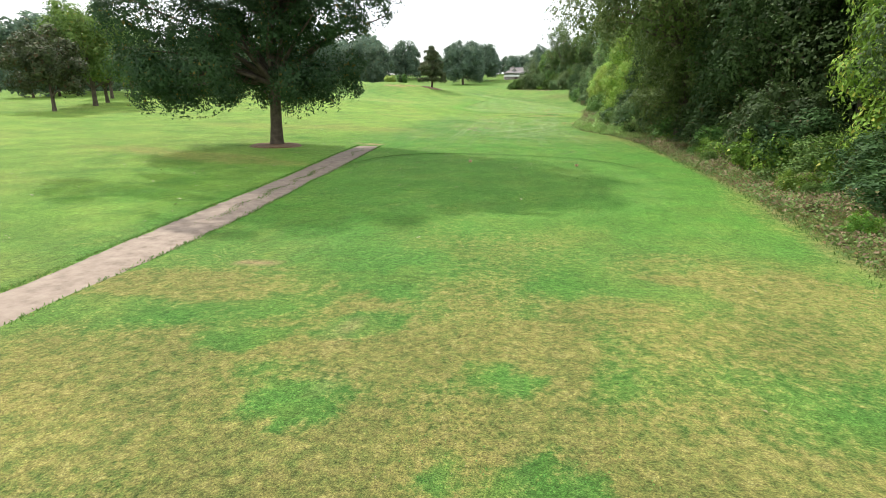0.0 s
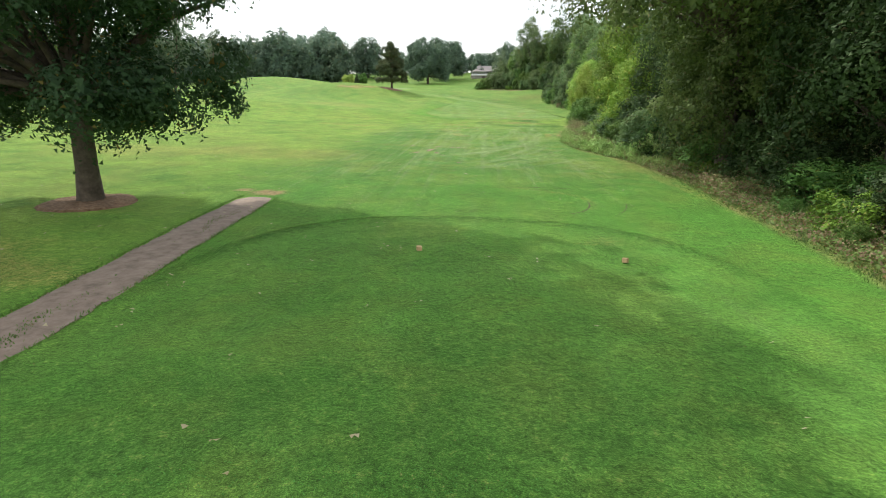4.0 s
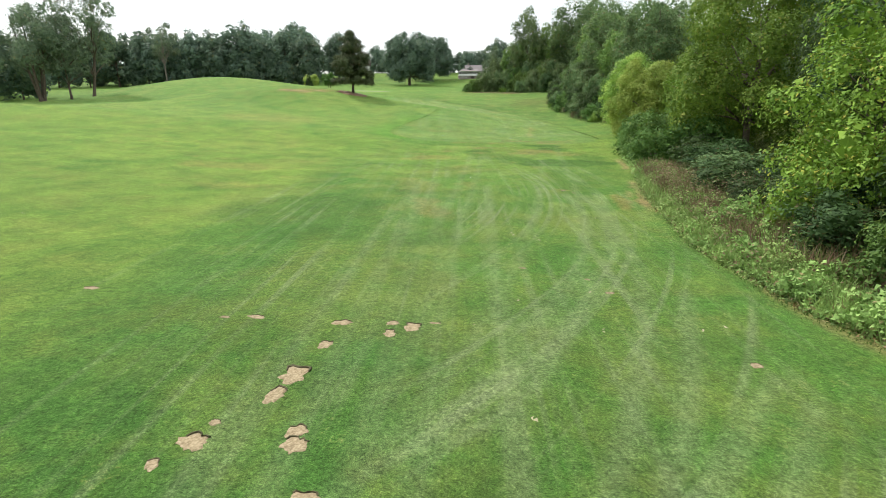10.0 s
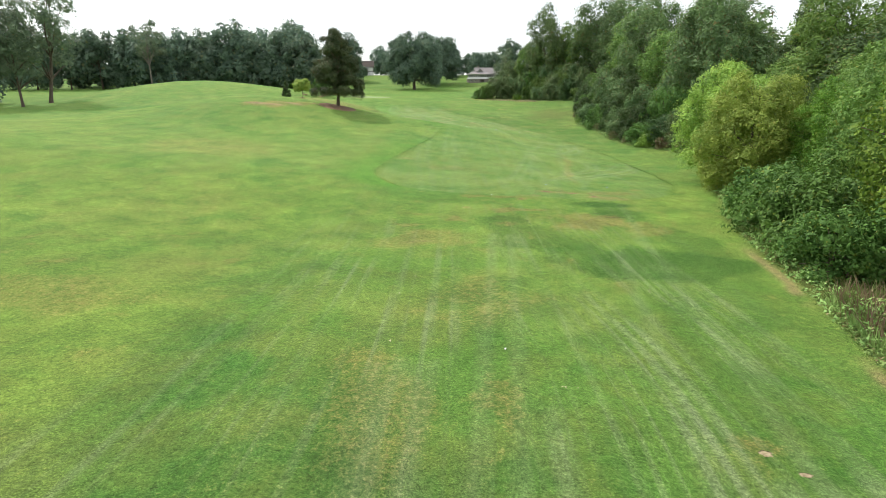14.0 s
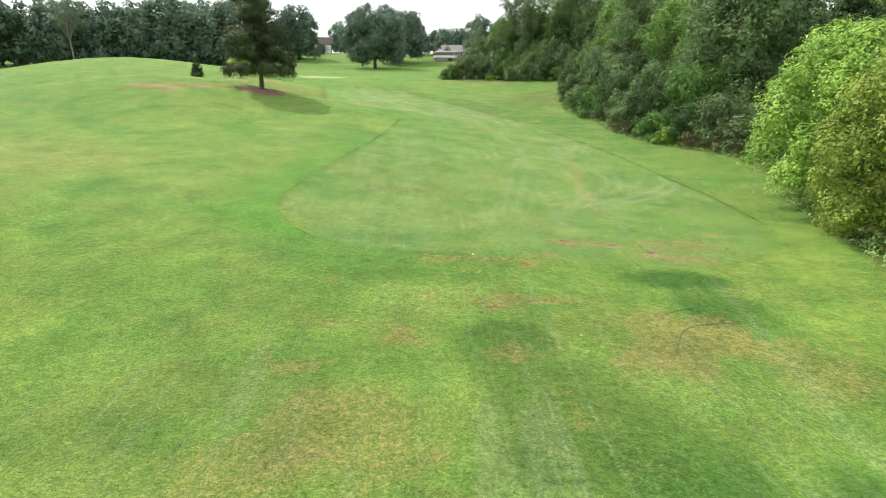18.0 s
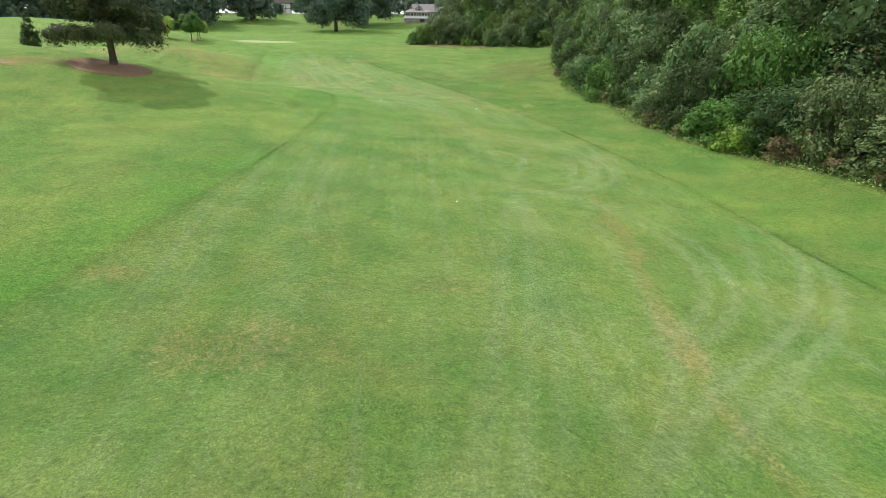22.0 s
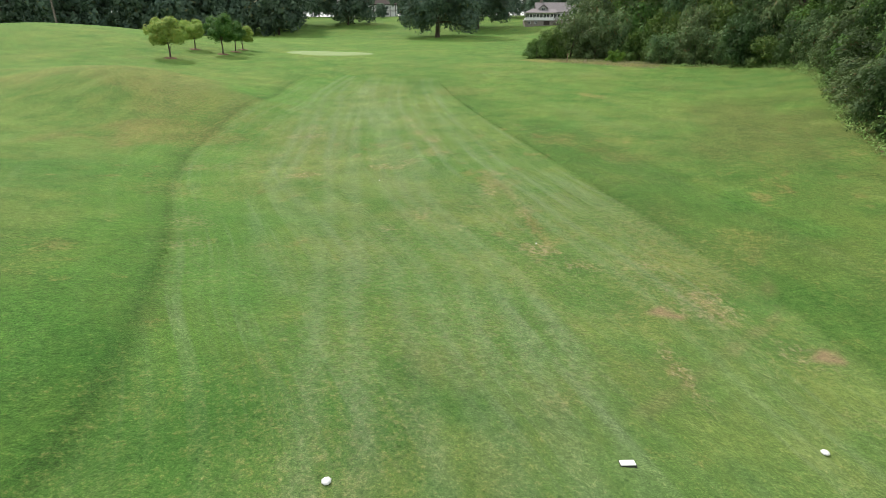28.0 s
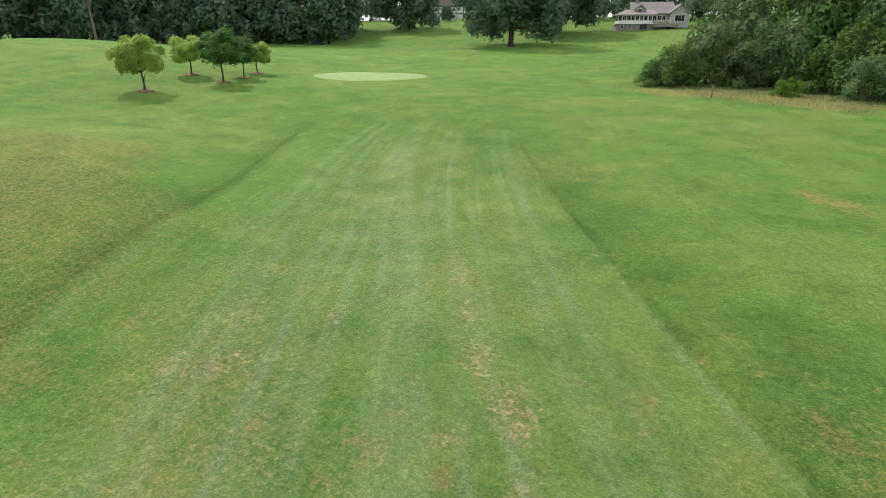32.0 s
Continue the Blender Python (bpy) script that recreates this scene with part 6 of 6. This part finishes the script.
def club_house():
    h = thing("house", -5.5, 325, "large grey and white house with a glazed porch on a rise", "house", z=at(-5.5, 322) + 0.7, turn=9)
    h.matrix_basis = h.matrix_basis @ Matrix.Diagonal((0.8, 0.8, 0.85, 1))
    # stone basement, glazed porch with a low roof, main block with a big gable roof, gabled wing
    block("basement", (-10.5, 4, -1.2, 8, -1.5, 1.1), STONE, h, "rough stone basement wall")
    block("porch_floor", (-10.9, 0.6, -1.6, 5, 1.1, 1.35), WHITE_PAINT, h)
    block("porch_wall", (-10.5, 0, -1.2, 4.5, 1.35, 2.0), WHITE_PAINT, h, "white boarded porch wall")
    block("porch_lintel", (-10.5, 0, -1.2, 4.5, 3.35, 3.65), WHITE_PAINT, h)
    # solid dark box stands for the unlit room behind the porch glass
    block("porch_dark_box", (-10.1, 0, -0.7, 4.4, 2.0, 3.35), DARK_BEAM, h)
    for k in range(9):
        x = -10.4 + k * 1.29
        block("porch_post", (x - 0.08, x + 0.08, -1.19, -1.0, 2.0, 3.35), WHITE_PAINT, h)
        if k < 8:
            window(h, x + 0.645, -1.0, 2.68, 1.05, 1.3, mullions=1)

    def porch_roof(bm):
        a = [bm.verts.new(p) for p in ((-11.2, -1.9, 3.65), (1.2, -1.9, 3.65), (1.2, 3.2, 5.2), (-7.5, 3.2, 5.2), (-11.2, 6.5, 3.65))]
        b = [bm.verts.new(v.co - Vector((0, 0, 0.2))) for v in a]
        bm.faces.new((a[0], a[1], a[2], a[3])), bm.faces.new((a[0], a[3], a[4]))
        bm.faces.new((b[0], b[1], b[2], b[3])), bm.faces.new((b[0], b[3], b[4]))
        for i, j in ((0, 1), (1, 2), (2, 3), (3, 4), (4, 0)):
            bm.faces.new((a[i], a[j], b[j], b[i]))

    part("porch_roof", shaped(porch_roof), SHINGLE, h)
    part("wall", shaped(lambda bm: gable_wall(bm, -6, 6.5, 1.5, 9, 1.1, 4.0, 3.2, "x")), SIDING, h)
    part("roof", shaped(lambda bm: gable_roof(bm, -6, 6.5, 1.5, 9, 4.0, 3.3, "x")), SHINGLE, h, "large shingled gable roof")
    dormer = part("dormer", shaped(lambda bm: gable_wall(bm, -5.2, -2.2, 1.2, 5, 4.0, 5.2, 1.2, "y")), SIDING, h)
    part("dormer_roof", shaped(lambda bm: gable_roof(bm, -5.2, -2.2, 1.0, 5, 5.2, 1.3, "y", 0.3)), SHINGLE, dormer)
    window(h, -3.7, 1.15, 4.9, 1.2, 0.9)
    block("chimney", (-4.6, -3.7, 5.0, 5.9, 5.0, 8.2), STONE, h, "stone chimney")
    part("wing", shaped(lambda bm: gable_wall(bm, 5.2, 10.8, -0.8, 8, 0.0, 4.0, 2.2, "y")), SIDING, h)
    part("wing_roof", shaped(lambda bm: gable_roof(bm, 5.2, 10.8, -0.8, 8, 4.0, 2.3, "y")), SHINGLE, h)
    window(h, 8.0, -0.85, 2.6, 2.9, 1.7, mullions=2)
    for x in (1.0, 2.4, 3.8):
        window(h, x, 1.4, 2.7, 1.1, 1.6)
    block("terrace", (0.2, 7.5, -2.6, 1.4, 0.2, 1.15), STONE, h)
    block("terrace_rail", (0.2, 5.2, -2.6, -2.52, 1.9, 2.0), WHITE_PAINT, h)
    for k in range(8):
        block("rail_post", (0.2 + k * 0.7, 0.28 + k * 0.7, -2.6, -2.52, 1.15, 1.9), WHITE_PAINT, h)
    # dark slab on the wall paints the shade of an opening
    block("garage_dark_slab", (-3.6, -1.4, -1.26, -1.15, -0.4, 0.95), DARK_BEAM, h)
    for x in (-9, -6.6):
        window(h, x, -1.25, 0.4, 1.0, 0.9)


club_house()


def timbered_house():
    h = thing("house", -76, 374, "white half-timbered house with a dark roof behind trees", "house", z=at(-76, 372) - 0.3, turn=14)
    part("wall", shaped(lambda bm: gable_wall(bm, -7, 7, 0, 7, 0, 5, 3.2, "x")), WHITE_PAINT, h)
    part("roof", shaped(lambda bm: gable_roof(bm, -7, 7, 0, 7, 5, 3.4, "x")), DARK_BEAM, h)
    for x in (-6.8, -4.5, -2.2, 0, 2.2, 4.5, 6.8):
        block("beam", (x - 0.12, x + 0.12, -0.06, 0.04, 0, 5), DARK_BEAM, h)
    for z in (2.5, 4.8):
        block("beam", (-7, 7, -0.08, 0.02, z - 0.12, z + 0.12), DARK_BEAM, h)
    for x in (-3.3, 1.1, 3.4):
        for z in (1.4, 3.7):
            window(h, x, -0.06, z, 1.1, 1.2)


timbered_house()


def timber_house():
    x, y = 36.0, 147.5
    h = thing("house", x, y, "low red-brown timber house behind bushes on the bank", "house", z=6.7, turn=-22)
    for k in range(15):
        z = -1.6 + 0.24 * k
        block("wall_board", (-2.6, 9.4, -2.02 + 0.012 * (k % 2), -1.9, z, z + 0.23), RED_TIMBER, h)
    block("wall", (-2.55, 9.35, -1.9, 6, -1.6, 2.0), RED_TIMBER, h)
    part("roof", shaped(lambda bm: gable_roof(bm, -2.6, 9.4, -2.0, 6.0, 2.15, 1.1, "x", 0.7, 0.2)), SHINGLE, h, "low grey-brown shingled roof")
    block("fascia_board", (-3.4, 10.1, -2.76, -2.7, 1.82, 2.2), RED_TIMBER, h, "red-brown fascia board", 0.01)
    for px in (0.6, 3.6, 6.6):
        window(h, px, -2.06, 0.75, 1.9, 1.3)
    block("chimney", (-1.6, -0.7, 0.2, 1.0, 2.2, 3.9), RED_TIMBER, h, "boxed timber chimney", 0.02)
    for px in (0.3, 0.9, 1.5):
        part("roof_vent", shaped(lambda bm, px=px: [box(bm, px - 0.2, px + 0.2, -1.2, -0.8, 2.35, 2.62, 0.05)]), WHITE_PAINT, h, "small white roof vent")


timber_house()


def dead_branch(x, y, z):
    """A bare grey branch with twigs that leans out of the wood."""
    ob = thing("dead_branch", x, y, "bare grey dead branch leaning out of the wood", "branch")
    r = np.random.default_rng(12)

    def limb(name, start, way, length, radius):
        pts, p = [], Vector(start)
        for k in range(6):
            pts.append(p.copy())
            p = p + (Vector(way) + Vector((r.normal(0, 0.12), r.normal(0, 0.12), r.normal(0, 0.1)))) * length / 5
        v, f = tube(pts, [radius * q for q in (1, 0.85, 0.7, 0.5, 0.32, 0.12)], 6)
        attach(name, mesh_from(name, [tuple(q) for q in v], f, PALE_BARK, True), ob)
        return pts

    main = limb("branch", (1.6, 0.4, -0.1), (-0.72, -0.2, 0.66), 3.4, 0.05)
    for k, way in ((2, (-0.9, -0.2, 0.1)), (2, (-0.4, 0.3, 0.9)), (3, (-0.9, -0.4, 0.35)), (3, (-0.3, -0.3, 0.9)), (4, (-0.95, 0.2, 0.0)), (4, (-0.6, -0.5, -0.3)), (1, (-0.8, -0.5, 0.2))):
        limb("twig", main[k], way, r.uniform(0.7, 1.3), 0.018)


dead_branch(13.8, 25.2, 0)


# ---- undergrowth, weeds, long grass, fallen leaves ----
def litter(name, seed, spots, size, mat, label, category, lift=1.0):
    r = np.random.default_rng(seed)
    out = r.normal(0, 1, spots.shape) * np.array([1, 1, 0.5])
    out /= np.linalg.norm(out, axis=1)[:, None] + 1e-9
    v, f = leaves(r, spots, out, size, lift, 0.0, 0.6)
    return tagged(new(name, mesh_from(name, v, f, mat)), label, category, kind="stuff")


def verge_spots(seed, count, y0, y1, near, far, height, clump=1.2):
    """Points over the strip between the mown edge and the wood."""
    r = np.random.default_rng(seed)
    y = r.uniform(y0, y1, count)
    x = np.interp(y, ROUGH_Y, ROUGH_X) + near + (far - near) * r.uniform(0, 1, count) ** 0.9
    tall = height * (0.12 + 2.0 * ease((cloudy(x, y, clump, seed, 3) - 0.25) / 0.6) ** 1.5) * np.minimum(1, (x - np.interp(y, ROUGH_Y, ROUGH_X)) / 0.8 + 0.25)
    return np.stack([x, y, ground(x, y) + tall * r.uniform(0.05, 1, count) ** 0.7], 1)


litter("undergrowth", 1, verge_spots(1, 30000, 4, 88, 0.0, 5.5, 0.28, 1.8), 0.12, IVY_LEAF, "tangled green weeds along the edge of the wood", "weeds")
litter("undergrowth", 2, verge_spots(2, 24000, 4, 66, 0.2, 5.0, 0.42, 2.4), 0.12, DRY_WEED, "brown withered undergrowth along the edge of the wood", "weeds")
litter("undergrowth", 3, verge_spots(3, 14000, 54, 70, 0.2, 3.0, 0.9), 0.17, WEED_LEAF, "tall leafy green weeds beside the fairway", "weeds")
litter("undergrowth", 4, verge_spots(4, 14000, 66, 86, 0.7, 5.5, 0.95, 1.6), 0.1, DRY_WEED, "tall rust-brown dry weeds beside the fairway", "weeds")
litter("undergrowth", 6, verge_spots(6, 11000, 62, 87, 0.0, 2.6, 0.5, 1.5), 0.13, WEED_LEAF, "pale green weeds at the mown edge", "weeds")
litter("undergrowth", 5, verge_spots(5, 10000, 84, 226, 0.0, 1.6, 0.5), 0.17, WEED_LEAF, "low weeds at the foot of the bushes", "weeds")


r2 = np.random.default_rng(33)
for k in range(22):
    y = r2.uniform(10, 64)
    plant((bush_d, bush_e, bush_c)[k % 3], edge(y) + r2.uniform(1.2, 3.6), y, r2.uniform(0.22, 0.42) * (0.55 if k % 3 == 2 else 1), r2.uniform(0, 360), ("low green weed clump beside the wood", "low withered weed clump beside the wood", "low leafy clump beside the wood")[k % 3], group="weed clumps beside the wood")


def blades(name, seed, x, y, height, mat, label):
    r = np.random.default_rng(seed)
    n = len(x)
    z = ground(x, y) - 0.02
    a = r.uniform(0, 2 * np.pi, n)
    h = height * r.uniform(0.5, 1.2, n)
    w = 0.012 + 0.1 * h * 0.3
    side = np.stack([np.cos(a), np.sin(a), np.zeros(n)], 1) * w[:, None]
    root = np.stack([x, y, z], 1)
    tip = root + np.stack([r.normal(0, 0.35, n) * h, r.normal(0, 0.35, n) * h, h], 1)
    v = np.stack([root - side, root + side, tip], 1).reshape(-1, 3)
    f = np.arange(n)[:, None] * 3 + [[0, 1, 2]]
    return tagged(new(name, mesh_from(name, v, f, mat)), label, "grass", kind="stuff")


r0 = np.random.default_rng(91)
y0 = r0.uniform(219, 236, 9000)
x0 = r0.uniform(-7, 18, 9000)
keep = (x0 < 9.5) & (x0 > -6 + (235 - y0) * 0.4) & (y0 < 235 - 0.55 * np.maximum(x0, 0)) & (y0 > 225.6 - 0.55 * np.maximum(x0, -4))
blades("long_grass", 6, x0[keep], y0[keep], 0.26, STRAW_GRASS, "strip of pale dry long grass before the hedge")
y0 = r0.uniform(4, 86, 6000)
blades("long_grass", 7, np.interp(y0, ROUGH_Y, ROUGH_X) + r0.normal(0.2, 0.3, 6000), y0, 0.1, LONG_GRASS, "uneven longer grass at the mown edge")
y0 = np.concatenate([r0.normal(15, 1.0, 200), r0.normal(18, 0.8, 350), r0.normal(22.5, 1.3, 450), r0.normal(32, 1.2, 150)])
mid0 = np.array([sum(float(v) for v in path_edges(q)) / 2 for q in y0])
blades("long_grass", 8, mid0 + 0.1 + 0.12 * np.sin(y0 * 2.3) + r0.normal(0, 0.1, len(y0)), y0, 0.06, LONG_GRASS, "grass growing along the middle of the cart path")
side0 = r0.uniform(-8, 36.5, 5000)
le, ri = path_edges(side0)
blades("long_grass", 9, np.where(r0.uniform(0, 1, 5000) < 0.5, le - 0.03, ri + 0.03) + r0.normal(0, 0.06, 5000), side0, 0.06, LONG_GRASS, "grass overgrowing the edges of the cart path")

y0 = r0.uniform(52, 88, 24000)
x0 = np.interp(y0, ROUGH_Y, ROUGH_X) + r0.uniform(0.3, 5.5, 24000)
back = x0 - np.interp(y0, ROUGH_Y, ROUGH_X) > np.interp(y0, (52, 66, 86), (4.5, 1.8, 0.6))
blades("tall_weeds", 11, x0[back], y0[back], 0.95, DRY_WEED, "tall rust-brown stalks beside the wood")
blades("tall_weeds", 12, x0[~back], y0[~back], 0.6, WEED_LEAF, "tall green weeds beside the fairway")


def tee_fringe(seed, lines, count, label):
    """Ranker grass left standing along the rim of a tee."""
    r = np.random.default_rng(seed)
    xs, ys = [], []
    for px, py in lines:
        q = r.uniform(min(py), max(py), count)
        xs.append(bend(q, py, px, 0.5 if max(py) < 150 else 2.0 if min(px) < -28 else 5.0) - 0.1 + r.normal(0, 0.09, count))
        ys.append(q)
    blades("long_grass", seed, np.concatenate(xs), np.concatenate(ys), 0.045, LONG_GRASS, label)


tee_fringe(13, ((TWO_LEFT[1][4:13], TWO_LEFT[0][4:13]), (TWO_RIGHT[1][3:7], TWO_RIGHT[0][3:7])), 3200, "rim of slightly longer grass round the second tee")
tee_fringe(14, ((THREE_LEFT[1][2:12], THREE_LEFT[0][2:12]), (THREE_RIGHT[1][2:8], THREE_RIGHT[0][2:8])), 1800, "rim of slightly longer grass along the third tee")
q0 = r0.uniform(0.1, np.pi - 0.1, 3500)
blades("long_grass", 15, -1.0 + 7.75 * np.sign(np.cos(q0)) * np.abs(np.cos(q0)) ** (2 / 2.6) + r0.normal(0, 0.07, 3500), 24.5 + 9.55 * np.sign(np.sin(q0)) * np.abs(np.sin(q0)) ** (2 / 2.6) + r0.normal(0, 0.07, 3500), 0.045, LONG_GRASS, "rim of longer grass round the first tee")

TUFT_GRASS = leaf_material("tuft_grass", (0.05, 0.165, 0.026), (0.12, 0.27, 0.05), (0.28, 0.25, 0.1), 0.07)


def turf_tufts(seed, count, y0, y1, x0, x1, height, mat, label, low):
    """Uneven short tufts over the near turf."""
    r = np.random.default_rng(seed)
    x, y = r.uniform(x0, x1, count), r.uniform(y0, y1, count)
    pl, pr = path_edges(y)
    keep = (cloudy(x, y, 0.9, seed, 3) > low) & ((x < pl - 0.1) | (x > pr + 0.1)) & (x < np.interp(y, ROUGH_Y, ROUGH_X))
    blades("turf_tufts", seed, x[keep], y[keep], height, mat, label)


turf_tufts(21, 30000, 1.4, 20, -9, 8.5, 0.026, TUFT_GRASS, "short uneven tufts of green grass", 0.5)
turf_tufts(22, 26000, 20, 60, -12, 9, 0.03, TUFT_GRASS, "short uneven tufts of green grass", 0.55)
turf_tufts(23, 8000, 1.4, 11, -9, 8.5, 0.024, STRAW_GRASS, "short dry straw in thin turf", 0.56)

spots = np.concatenate([np.stack([r0.normal(-14, 9, 330), r0.normal(29, 11, 330)], 1), np.stack([r0.uniform(-2, 9, 60), r0.uniform(38, 72, 60)], 1), np.stack([r0.uniform(-14, 8, 60), r0.uniform(5, 110, 60)], 1),
                        np.stack([r0.normal(-53, 3.5, 260), r0.normal(219, 6, 260)], 1)])
litter("fallen_leaves", 10, np.stack([spots[:, 0], spots[:, 1], ground(spots[:, 0], spots[:, 1]) + 0.03], 1), 0.1, PALE_LEAF, "pale fallen leaves scattered on the grass", "leaves", 3.0)
